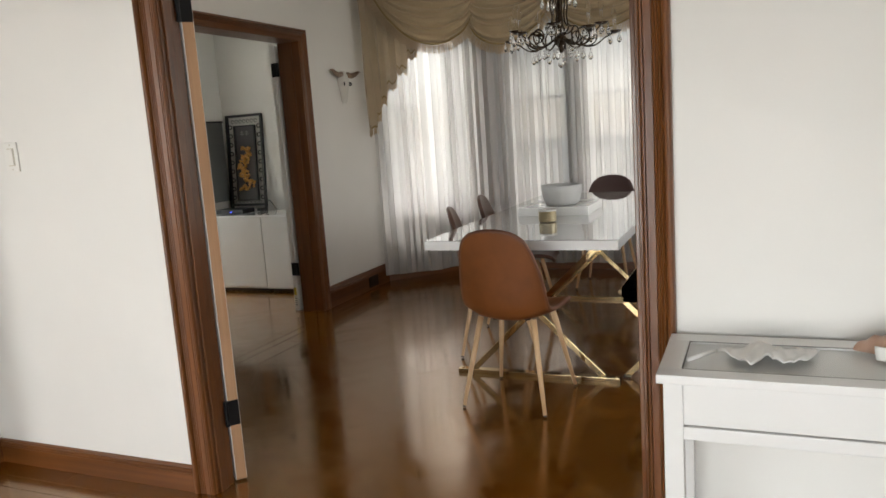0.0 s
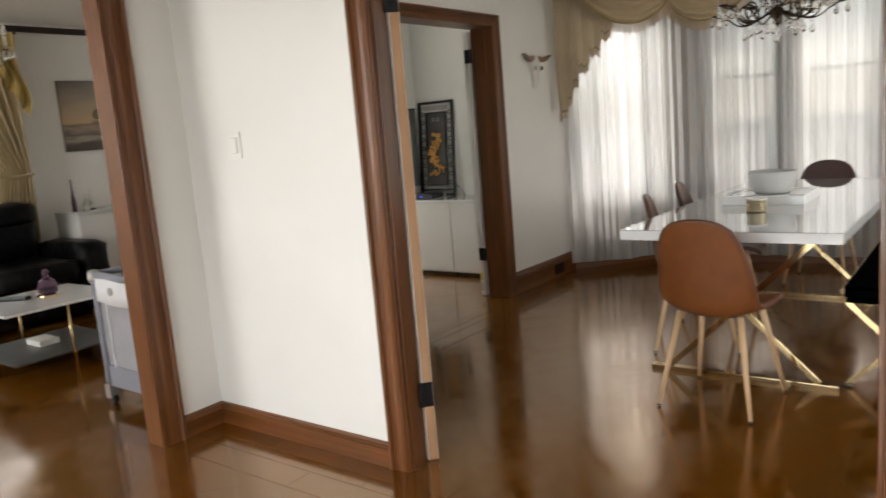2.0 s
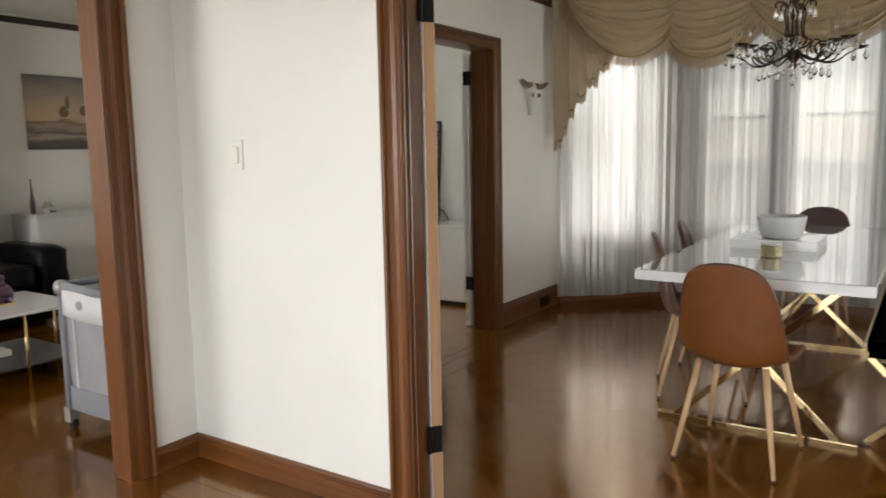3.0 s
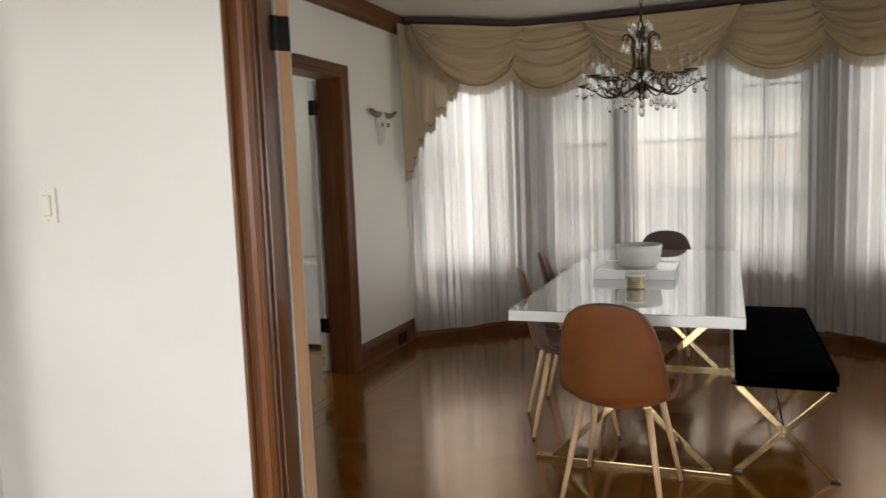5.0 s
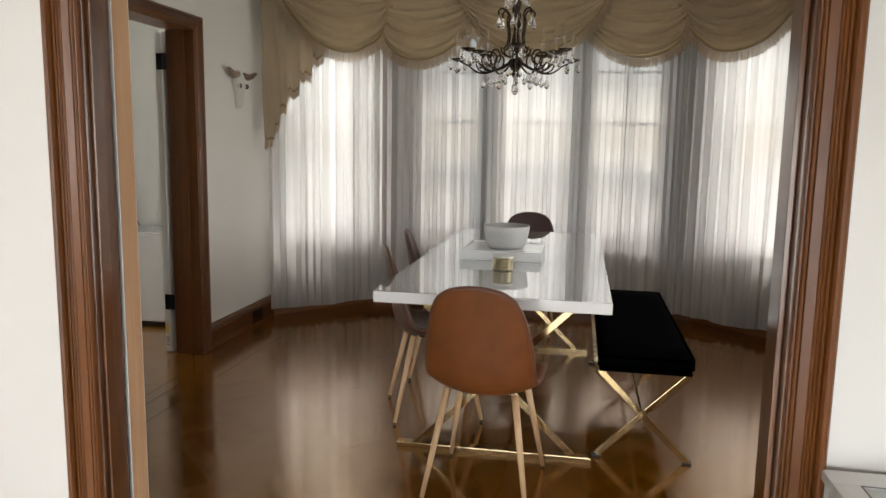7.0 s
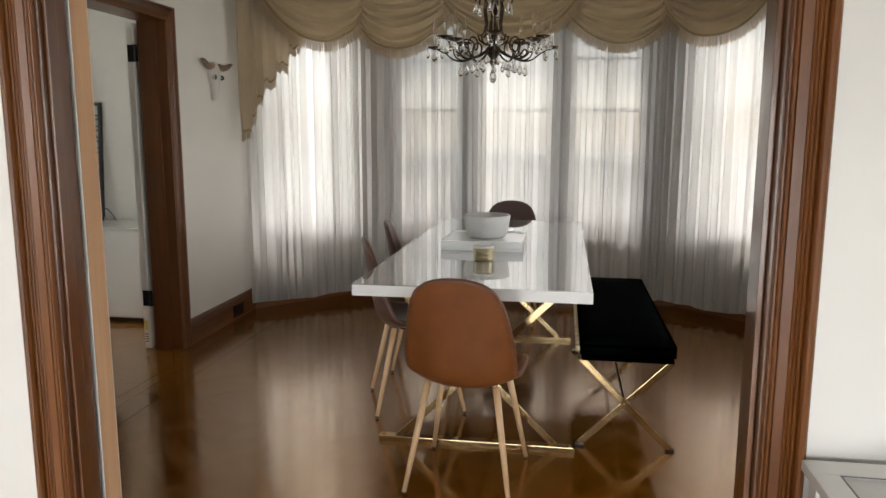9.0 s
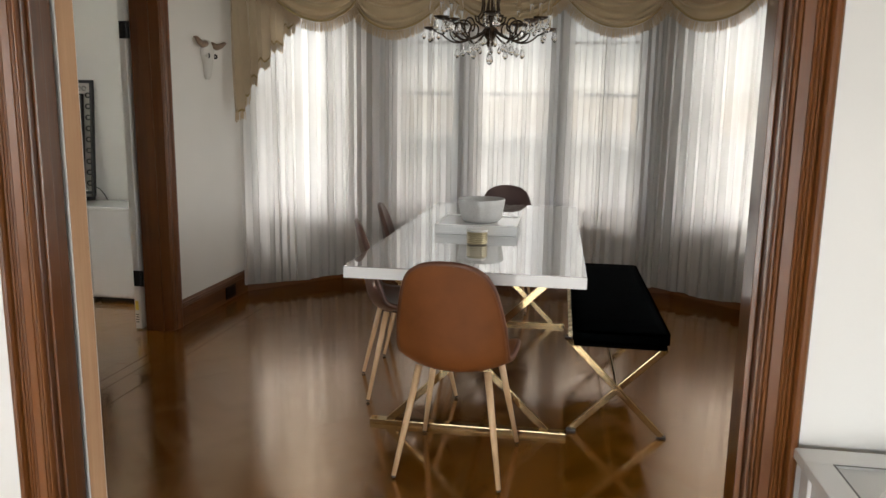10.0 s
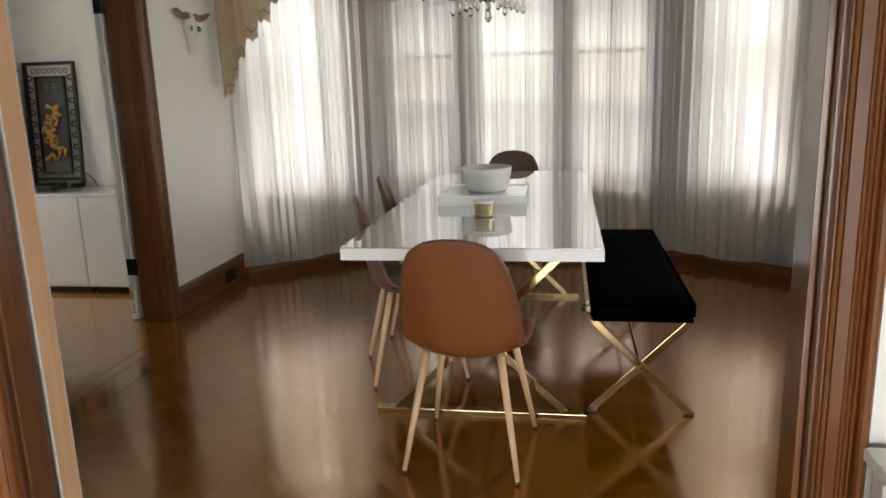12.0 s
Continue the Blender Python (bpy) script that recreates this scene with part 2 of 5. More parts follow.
def sheer_cloth(name):
    """Thin white voile: part open weave, part glowing threads; its openness varies, and darker bands in its colour
    stand in for overlapping folds.
    """
    m = bpy.data.materials.new(name)
    m.use_nodes = True
    n, l = m.node_tree.nodes, m.node_tree.links
    n.remove(n["Principled BSDF"])
    out = n["Material Output"]
    tc, mp = n.new("ShaderNodeTexCoord"), n.new("ShaderNodeMapping")
    mp.inputs["Scale"].default_value = (26, 0.25, 1)
    l.new(tc.outputs["UV"], mp.inputs[0])
    t = n.new("ShaderNodeTexNoise")
    t.inputs["Scale"].default_value, t.inputs["Detail"].default_value = 1.0, 5
    l.new(mp.outputs[0], t.inputs["Vector"])
    r = n.new("ShaderNodeMapRange")
    r.inputs[1].default_value, r.inputs[2].default_value = 0.3, 0.7
    r.inputs[3].default_value, r.inputs[4].default_value = 0.025, 0.085
    l.new(t.outputs[0], r.inputs[0])
    dif, tra, clear = n.new("ShaderNodeBsdfDiffuse"), n.new("ShaderNodeBsdfTranslucent"), n.new("ShaderNodeBsdfTransparent")
    dif.inputs[0].default_value = (0.55, 0.54, 0.525, 1)
    # shade of doubled folds, put into the translucent colour as upright bands
    mp2 = n.new("ShaderNodeMapping")
    mp2.inputs["Scale"].default_value = (19, 0.12, 1)
    l.new(tc.outputs["UV"], mp2.inputs[0])
    t2 = n.new("ShaderNodeTexNoise")
    t2.inputs["Scale"].default_value, t2.inputs["Detail"].default_value = 1.0, 2
    l.new(mp2.outputs[0], t2.inputs["Vector"])
    cr = n.new("ShaderNodeValToRGB")
    el = cr.color_ramp.elements
    el.new(0.5)
    for e_, (p_, c_) in zip(el, ((0.38, (0.56, 0.54, 0.52)), (0.49, (0.71, 0.69, 0.67)), (0.60, (0.86, 0.84, 0.81)))):
        e_.position, e_.color = p_, (*c_, 1)
    l.new(t2.outputs[0], cr.inputs[0])
    l.new(cr.outputs[0], tra.inputs[0])
    a, b = n.new("ShaderNodeMixShader"), n.new("ShaderNodeMixShader")
    a.inputs[0].default_value = 0.6
    l.new(dif.outputs[0], a.inputs[1])
    l.new(tra.outputs[0], a.inputs[2])
    l.new(r.outputs[0], b.inputs[0])
    l.new(a.outputs[0], b.inputs[1])
    l.new(clear.outputs[0], b.inputs[2])
    l.new(b.outputs[0], out.inputs[0])
    return m


SHEER = sheer_cloth("white_voile")


# ---------------------------------------------------------------- mesh helpers
def mesh_of(name, bm, mat, smooth=False):
    me = bpy.data.meshes.new(name)
    bm.normal_update()
    bm.to_mesh(me)
    bm.free()
    for m in (mat if isinstance(mat, (list, tuple)) else [mat]):
        me.materials.append(m)
    if smooth:
        me.polygons.foreach_set("use_smooth", [True] * len(me.polygons))
    return me


def part(name, bm, mat, parent=None, label="", smooth=False):
    ob = new(name, mesh_of(name, bm, mat, smooth))
    if parent is not None:
        ob.parent = parent
    return tagged(ob, label)


def thing(name, label, category, m=None, group="", kind=""):
    ob = new(name)
    ob.empty_display_size = 0.1
    if m is not None:
        ob.matrix_basis = m
    return tagged(ob, label, category, group, kind)


def solid(name, bm, mat, label, category, kind="", smooth=False, group=""):
    return tagged(new(name, mesh_of(name, bm, mat, smooth)), label, category, group, kind)


def box(bm, x0, x1, y0, y1, z0, z1, bevel=0.0, turn=None):
    m = Matrix.Translation(((x0 + x1) / 2, (y0 + y1) / 2, (z0 + z1) / 2)) @ Matrix.Diagonal((x1 - x0, y1 - y0, z1 - z0, 1))
    g = bmesh.ops.create_cube(bm, size=1, matrix=m if turn is None else turn @ m)
    if bevel:
        es = list({e for v in g["verts"] for e in v.link_edges})
        bmesh.ops.bevel(bm, geom=es, offset=bevel, segments=2, affect="EDGES", profile=0.6)
    return bm


def boxes(*rows, bevel=0.0):
    bm = bmesh.new()
    for r in rows:
        box(bm, *r, bevel=bevel)
    return bm


def tube(bm, pts, radii, sides=8, cap=True):
    """A tube through points, with a radius at each."""
    pts = [Vector(p) for p in pts]
    if isinstance(radii, (int, float)):
        radii = [radii] * len(pts)
    rings, side = [], None
    for k, p in enumerate(pts):
        d = (pts[min(k + 1, len(pts) - 1)] - pts[max(k - 1, 0)]).normalized()
        if side is None:
            side = d.orthogonal().normalized()
        side = (side - d * side.dot(d)).normalized()
        up = d.cross(side)
        rings.append([bm.verts.new(p + (side * math.cos(a) + up * math.sin(a)) * radii[k]) for a in [2 * math.pi * j / sides for j in range(sides)]])
    for a, b in zip(rings, rings[1:]):
        for j in range(sides):
            bm.faces.new((a[j], a[(j + 1) % sides], b[(j + 1) % sides], b[j]))
    if cap:
        bm.faces.new(rings[0][::-1])
        bm.faces.new(rings[-1])
    return bm


def lathe(bm, profile, centre=(0, 0, 0), sides=20, wave=0.0, waves=0):
    """A turned form: rows of radius and height round an upright axis."""
    c = Vector(centre)
    rings = []
    for r, z in profile:
        rings.append([bm.verts.new(c + Vector((max(r, 1e-4) * (1 + wave * math.cos(waves * a)) * math.cos(a), max(r, 1e-4) * (1 + wave * math.cos(waves * a)) * math.sin(a), z)))
                      for a in [2 * math.pi * j / sides for j in range(sides)]])
    for a, b in zip(rings, rings[1:]):
        for j in range(sides):
            bm.faces.new((a[j], a[(j + 1) % sides], b[(j + 1) % sides], b[j]))
    bm.faces.new(rings[0][::-1])
    bm.faces.new(rings[-1])
    return bm


def bar(bm, a, b, w, h, up=(0, 0, 1), bevel=0.0):
    """A flat bar from a to b, w wide across and h thick along up."""
    a, b = Vector(a), Vector(b)
    d = (b - a).normalized()
    s = d.cross(Vector(up)).normalized()
    u = s.cross(d)
    m = Matrix((s, d, u)).transposed().to_4x4()
    m.translation = (a + b) / 2
    L = (b - a).length
    return box(bm, -w / 2, w / 2, -L / 2, L / 2, -h / 2, h / 2, bevel, m)


def grid_faces(bm, rows, uv=None):
    vs = [[bm.verts.new(p) for p in row] for row in rows]
    layer = bm.loops.layers.uv.new("UVMap") if uv else None
    for i in range(len(vs) - 1):
        for j in range(len(vs[0]) - 1):
            f = bm.faces.new((vs[i][j], vs[i][j + 1], vs[i + 1][j + 1], vs[i + 1][j]))
            if uv:
                for lp, (a, b) in zip(f.loops, ((i, j), (i, j + 1), (i + 1, j + 1), (i + 1, j))):
                    lp[layer].uv = uv[a][b]
    return bm


def thicken(ob, t, offset=0.0):
    mod = ob.modifiers.new("thickness", "SOLIDIFY")
    mod.thickness, mod.offset = t, offset
    return ob


CASING = [(0, 0), (0, .012), (.002, .016), (.005, .016), (.0068, .013), (.0075, .009), (.009, .014), (.0115, .0158), (.0155, .0150), (.0168, .009), (.019, .0145), (.039, .0145), (.0397, .009),
          (.041, .014), (.044, .0162), (.0472, .014), (.0480, .010), (.049, .014), (.052, .0165), (.0552, .014), (.0560, .010), (.057, .015), (.060, .0175), (.0632, .015), (.0642, .011),
          (.066, .021), (.070, .0275), (.0755, .030), (.081, .0285), (.0855, .023), (.088, .014), (.088, 0)]
SKIRT = [(0, 0), (0, .016), (.098, .016), (.100, .013), (.103, .019), (.109, .021), (.114, .018), (.116, .014), (.119, .019), (.124, .019), (.128, .015), (.130, .011), (.134, .013), (.141, .010), (.145, .004), (.145, 0)]
CORNICE = [(0, 0), (0, .012), (.02, .018), (.035, .03), (.05, .05), (.075, .062), (.09, .075), (.125, .08), (.125, 0)]


def moulding(bm, a, b, across, out, profile, mitre=(0, 0)):
    """A profile run from a to b: its width goes along across, its depth along out; mitre gives each end's slant."""
    a, b, across, out = Vector(a), Vector(b), Vector(across), Vector(out)
    d = (b - a).normalized()
    ends = []
    for p, s in ((a, -mitre[0]), (b, mitre[1])):
        ends.append([bm.verts.new(p + across * u + out * w + d * (s * u)) for u, w in profile])
    k = len(profile)
    for i in range(k):
        j = (i + 1) % k
        bm.faces.new((ends[0][i], ends[0][j], ends[1][j], ends[1][i]))
    bm.faces.new(ends[0][::-1])
    bm.faces.new(ends[1])
    bmesh.ops.recalc_face_normals(bm, faces=bm.faces)
    return bm


# ---------------------------------------------------------------- the large structure
H = 2.58                                     # ceiling height
OPEN_L, OPEN_R, OPEN_H = -1.743, -0.150, 2.10  # wide opening from the hall into the dining room
HALL_Y, DIN_Y = 2.015, 2.165                 # the two faces of the wall between hall and dining room
BACK_L = 2.112                               # its dining-room face beside the folded door
WEST = -2.94                                 # dining room's left wall
DOOR_A, DOOR_B, DOOR_H = 3.40, 4.672, 2.03   # doorway in it
BAY = [(-2.94, 5.80), (-2.36, 6.46), (0.36, 6.46), (1.0, 5.80)]


def wall_run(name, a, b, thick, openings=(), label="", z1=H):
    """A straight wall whose room face runs from a to b; its body lies to the left of that way. Openings: start, end, sill, head."""
    a, b = Vector((*a, 0)), Vector((*b, 0))
    L = (b - a).length
    m = Matrix.Translation(a) @ Matrix.Rotation(math.atan2(b.y - a.y, b.x - a.x), 4, "Z")
    bm, s = bmesh.new(), 0.0
    for s0, s1, zs, zh in sorted(openings):
        if s0 > s:
            box(bm, s, s0, 0, thick, 0, z1, turn=m)
        if zs > 0:
            box(bm, s0, s1, 0, thick, 0, zs, turn=m)
        if zh < z1:
            box(bm, s0, s1, 0, thick, zh, z1, turn=m)
        s = s1
    if s < L:
        box(bm, s, L, 0, thick, 0, z1, turn=m)
    return solid(name, bm, WALL, label or "off-white painted plaster wall", "wall", "structure"), m


solid("ground", boxes((-60, 60, -60, 90, -0.6, -0.35)), FOLIAGE, "dull green garden ground outside the house", "ground", "structure")
solid("floor", boxes((-7.4, 2.5, -3.4, 6.75, -0.30, -0.012)), SUBFLOOR, "dark subfloor under varnished parquet", "floor", "structure")
FLOOR_OB = bpy.data.objects["floor"]
solid("ceiling", boxes((-7.4, 2.5, -3.4, 6.75, H, H + 0.12)), CEIL, "off-white painted flat ceiling", "ceiling", "structure")

# hall
bm = boxes((-3.09, OPEN_L - 0.02, HALL_Y, BACK_L, 0, H), (OPEN_R + 0.02, 2.3, HALL_Y, DIN_Y, 0, H), (OPEN_L - 0.02, OPEN_R + 0.02, HALL_Y, DIN_Y, OPEN_H + 0.02, H))
solid("wall_partition", bm, WALL, "off-white wall between hall and dining room with wide opening", "wall", "structure")
bm = boxes((-3.03, -2.93, 1.693, HALL_Y, 0, H), (-3.03, -2.93, -3.2, -0.20, 0, H), (-3.03, -2.93, -0.20, 1.693, OPEN_H + 0.02, H))
solid("wall_hall_west", bm, WALL, "off-white hall wall with opening to the living room", "wall", "structure")
solid("wall_hall_east", boxes((2.2, 2.35, -3.2, HALL_Y, 0, H)), WALL, "off-white painted hall wall", "wall", "structure")
# south wall behind the camera; its wide window is added, unseen
bm = boxes((-2.93, -2.2, -2.05, -1.90, 0, H), (1.6, 2.2, -2.05, -1.90, 0, H), (-2.2, 1.6, -2.05, -1.90, 0, 0.12), (-2.2, 1.6, -2.05, -1.90, 2.05, H))
solid("wall_hall_south", bm, WALL, "off-white hall wall with an added unseen wide window", "wall", "structure")

# dining room
bm = boxes((-3.11, WEST, BACK_L, DOOR_A - 0.02, 0, H), (-3.11, WEST, DOOR_B + 0.02, 5.80, 0, H), (-3.11, WEST, DOOR_A - 0.02, DOOR_B + 0.02, DOOR_H + 0.02, H))
solid("wall_dining_west", bm, WALL, "off-white dining room wall with a doorway", "wall", "structure")
# the window in this wall is added, out of view, for light
ob, EAST_M = wall_run("wall_dining_east", (1.0, 5.80), (1.0, DIN_Y), 0.15, [(0.9, 2.9, 0.75, 2.25)], "off-white dining room wall with an added unseen window")
SILL, HEAD = 0.68, 2.32
bay_windows = []
for name, a, b, ops in (("wall_bay_west", BAY[0], BAY[1], [(0.06, 0.85)]), ("wall_bay_north", BAY[1], BAY[2], [(0.44, 0.97), (1.08, 1.74), (1.82, 2.43)]),
                        ("wall_bay_east", BAY[2], BAY[3], [(0.16, 0.78)])):
    ob, m = wall_run(name, a, b, 0.18, [(s0, s1, SILL, HEAD) for s0, s1 in ops], "off-white bay wall with tall windows")
    bay_windows += [(m, s0, s1, 0.18, SILL, HEAD) for s0, s1 in ops]

# dark wooden casings between the bay's windows, behind the curtains
for number, (p, q, s0, s1) in enumerate(((BAY[1], BAY[2], 0.02, 0.44), (BAY[1], BAY[2], 0.97, 1.08), (BAY[1], BAY[2], 1.74, 1.82), (BAY[1], BAY[2], 2.43, 2.70), (BAY[0], BAY[1], 0.0, 0.06),
                                         (BAY[0], BAY[1], 0.85, 0.87), (BAY[2], BAY[3], 0.02, 0.16), (BAY[2], BAY[3], 0.78, 0.91))):
    m = Matrix.Translation((*p, 0)) @ Matrix.Rotation(math.atan2(q[1] - p[1], q[0] - p[0]), 4, "Z")
    bm = bmesh.new()
    box(bm, s0 + 0.002, s1 - 0.002, -0.018, -0.001, SILL - 0.10, 2.45, 0.003, m)
    box(bm, s0 + 0.002, s1 - 0.002, -0.026, -0.018, SILL - 0.10, SILL, 0.003, m)
    solid("trim_bay_casing_" + "abcdefgh"[number], bm, TRIM, "dark varnished wooden window casing behind the curtains", "window casing", "structure")

# living room and study
ob, LIVING_M = wall_run("wall_living_west", (-7.05, -2.0), (-7.05, 4.35), 0.18, [(3.0, 4.85, 0.98, 2.25)], "off-white living room wall with a window")
# the south opening is added, unseen, to let more light in
solid("wall_living_south", boxes((-7.05, -6.2, -2.15, -2.0, 0, H), (-4.0, -3.09, -2.15, -2.0, 0, H), (-6.2, -4.0, -2.15, -2.0, 0, 0.8), (-6.2, -4.0, -2.15, -2.0, 2.2, H)), WALL, "off-white living room wall", "wall", "structure")
solid("wall_living_north", boxes((-7.05, -4.70, 4.35, 4.5, 0, H)), WALL, "off-white living room wall", "wall", "structure")
solid("wall_study_south", boxes((-4.70, -3.09, 3.10, 3.25, 0, H), (-4.70, -4.55, 3.25, 4.5, 0, H)), WALL, "off-white wall between living room and study", "wall", "structure")
solid("wall_study_north", boxes((-6.6, -3.11, 5.67, 5.82, 0, H), (-5.0, -4.50, 5.25, 5.67, 0, H)), WALL, "off-white study wall with a boxed-out corner", "wall", "structure")
# west wall round an added window that no view shows
bm = boxes((-6.6, -6.45, 4.5, 4.65, 0, H), (-6.6, -6.45, 5.5, 5.67, 0, H), (-6.6, -6.45, 4.65, 5.5, 0, 0.8), (-6.6, -6.45, 4.65, 5.5, 2.2, H))
solid("wall_study_west", bm, WALL, "off-white study wall with an added unseen window", "wall", "structure")


# windows
def window(number, m, s0, s1, thick, z0, z1, bars=(1, 2)):
    w = thing("window_%d" % number, "white-painted sash window behind sheer curtains" if number < 6 else "white-painted window on a garden, numbers 7 to 10 added unseen", "window", m, kind="structure")
    y = thick * 0.8
    part("window_frame", boxes((s0, s0 + 0.05, y - 0.03, y + 0.03, z0, z1), (s1 - 0.05, s1, y - 0.03, y + 0.03, z0, z1), (s0 + 0.05, s1 - 0.05, y - 0.03, y + 0.03, z0, z0 + 0.06),
                               (s0 + 0.05, s1 - 0.05, y - 0.03, y + 0.03, z1 - 0.05, z1), bevel=0.004), DOORPAINT, w)
    mid = (z0 + z1) / 2 + 0.05
    part("meeting_rail", boxes((s0 + 0.05, s1 - 0.05, y - 0.025, y + 0.02, mid - 0.016, mid + 0.016), bevel=0.004), DOORPAINT, w)
    for k in range(bars[0]):
        x = s0 + 0.05 + (s1 - s0 - 0.1) * (k + 1) / (bars[0] + 1)
        part("muntin", boxes((x - 0.011, x + 0.011, y - 0.014, y + 0.014, mid + 0.025, z1 - 0.05)), DOORPAINT, w)
    for k in range(bars[1]):
        z = mid + 0.02 + (z1 - mid) * (k + 1) / (bars[1] + 1)
        part("muntin", boxes((s0 + 0.05, s1 - 0.05, y - 0.012, y + 0.012, z - 0.01, z + 0.01)), DOORPAINT, w)
    part("window_sill", boxes((s0 - 0.05, s1 + 0.05, -0.045, y - 0.03, z0 - 0.035, z0 - 0.004), bevel=0.005), DOORPAINT, w)
    g = part("pane", boxes((s0 + 0.05, s1 - 0.05, y - 0.003, y + 0.003, z0 + 0.06, z1 - 0.05)), GLASSPANE, w)
    g.visible_shadow = False
    return w


for k, (m, s0, s1, th, z0, z1) in enumerate(bay_windows):
    window(k + 1, m, s0, s1, th, z0, z1, ((0, 0), (1, 1), (0, 0), (1, 1), (0, 0))[k])
    p, q = m @ Vector(((s0 + s1) / 2, th + 0.35, (z0 + z1) / 2 + 0.28)), m @ Vector(((s0 + s1) / 2, -0.5, (z0 + z1) / 2 - 0.25))
    sky_lamp("bay_sky_light", p, q, s1 - s0 - 0.04, z1 - z0 + 0.25, BAY_SKY * (2.1, 0.52, 0.70, 0.46, 2.0)[k], (1.0, 0.975, 0.935), 72)
# added east window and lamp, never in view, brighten the dining room
window(9, EAST_M, 0.9, 2.9, 0.15, 0.75, 2.25, (2, 1))
sky_lamp("east_added_light", (1.45, 3.9, 1.5), (-1, 3.9, 1.4), 2.0, 1.5, EAST_ADDED, (1.0, 0.955, 0.885))
window(6, LIVING_M, 3.0, 4.85, 0.18, 0.98, 2.25, (2, 1))
# unseen window added behind the camera to light the hall
HALL_M = Matrix.Translation((1.6, -1.90, 0)) @ Matrix.Rotation(math.pi, 4, "Z")
window(7, HALL_M, 0.0, 3.8, 0.15, 0.12, 2.05, (3, 1))
# study window added out of sight, as a source for its light
STUDY_M = Matrix.Translation((-6.45, 4.65, 0)) @ Matrix.Rotation(math.pi / 2, 4, "Z")
window(8, STUDY_M, 0.0, 0.85, 0.15, 0.8, 2.2, (1, 1))
sky_lamp("living_sky_light", (-7.6, 1.9, 2.05), (-4.5, 1.9, 1.2), 2.2, 1.1, LIVING_SKY * 0.28)
# added window with its lamp, out of view, to lift the living room
window(10, Matrix.Translation((-4.0, -2.0, 0)) @ Matrix.Rotation(math.pi, 4, "Z"), 0.0, 2.2, 0.15, 0.8, 2.2, (2, 1))
sky_lamp("living_south_added_light", (-5.1, -2.4, 1.5), (-5.1, 1, 1.2), 2.2, 1.4, LIVING_SKY * 1.3)
# lamp of the added hall window, tilted down to light the walls low
sky_lamp("hall_added_light", (-0.3, -2.25, 0.85), (-0.3, 0, 0.35), 3.8, 1.5, HALL_ADDED * 1.2, (1.0, 1.0, 0.99), 115)
# lamp of the added study window
sky_lamp("study_added_light", (-6.8, 5.08, 1.5), (-4, 5.0, 1.3), 0.85, 1.4, STUDY_ADDED, (0.95, 1.0, 1.0))


# casings, jambs, skirtings, cornices
def casing_set(name, label, to_world, width, height, sides=(1, 1), k=1.0):
    """Casing on one wall face round an opening: local x across the opening from 0 to width, y out of the wall, z up."""
    c = thing(name, label, "door casing", to_world, kind="structure")
    if sides[0]:
        part("side_casing", moulding(bmesh.new(), (0, 0, 0), (0, 0, height), (-k, 0, 0), (0, 1, 0), CASING, (0, k)), TRIM, c)
    if sides[1]:
        part("side_casing", moulding(bmesh.new(), (width, 0, 0), (width, 0, height), (k, 0, 0), (0, 1, 0), CASING, (0, k)), TRIM, c)
    part("head_casing", moulding(bmesh.new(), (0, 0, height), (width, 0, height), (0, 0, k), (0, 1, 0), CASING, (k, k)), TRIM_Y, c)
    return c


def face(x, y, turn):
    return Matrix.Translation((x, y, 0)) @ Matrix.Rotation(radians(turn), 4, "Z")


# hall side of the wide opening: local y points to the hall, so local x runs from right to left
casing_set("trim_dining_opening", "fluted reddish-brown varnished wooden casing round opening", face(OPEN_R + 0.006, HALL_Y, 180), OPEN_R - OPEN_L + 0.012, OPEN_H)
casing_set("trim_dining_opening_inner", "fluted reddish-brown varnished wooden casing round opening", face(OPEN_L - 0.006, DIN_Y, 0), OPEN_R - OPEN_L + 0.012, OPEN_H, (0, 1))
casing_set("trim_living_opening", "fluted reddish-brown varnished wooden casing round opening", face(-2.93, 1.685, -90), 1.873, OPEN_H, k=1.25)
casing_set("trim_study_doorway", "fluted dark-brown varnished wooden casing round doorway", face(WEST, DOOR_B + 0.010, -90), DOOR_B - DOOR_A + 0.02, DOOR_H, k=0.98)


def jamb_lining(name, label, rows):
    j = thing(name, label, "door jamb", kind="structure")
    for part_name, r, mat in rows:
        part(part_name, boxes(r, bevel=0.003), mat, j)
    return j


ya, yb = HALL_Y - 0.002, DIN_Y + 0.012
jamb_lining("trim_dining_jamb", "varnished reddish-brown wooden jamb with door stop", [
    ("jamb", (OPEN_L - 0.02, OPEN_L, ya, BACK_L, 0, OPEN_H), TRIM_JAMB), ("jamb", (OPEN_R, OPEN_R + 0.02, ya, yb, 0, OPEN_H), TRIM_JAMB),
    ("jamb_head", (OPEN_L - 0.02, OPEN_R + 0.02, ya, yb, OPEN_H, OPEN_H + 0.02), TRIM_Y),
    ("door_stop", (OPEN_R - 0.014, OPEN_R - 0.001, HALL_Y + 0.02, HALL_Y + 0.085, 0, OPEN_H - 0.001), TRIM_JAMB),
    ("door_stop", (OPEN_L + 0.001, OPEN_L + 0.010, HALL_Y + 0.012, HALL_Y + 0.050, 0, OPEN_H - 0.001), TRIM_JAMB)])
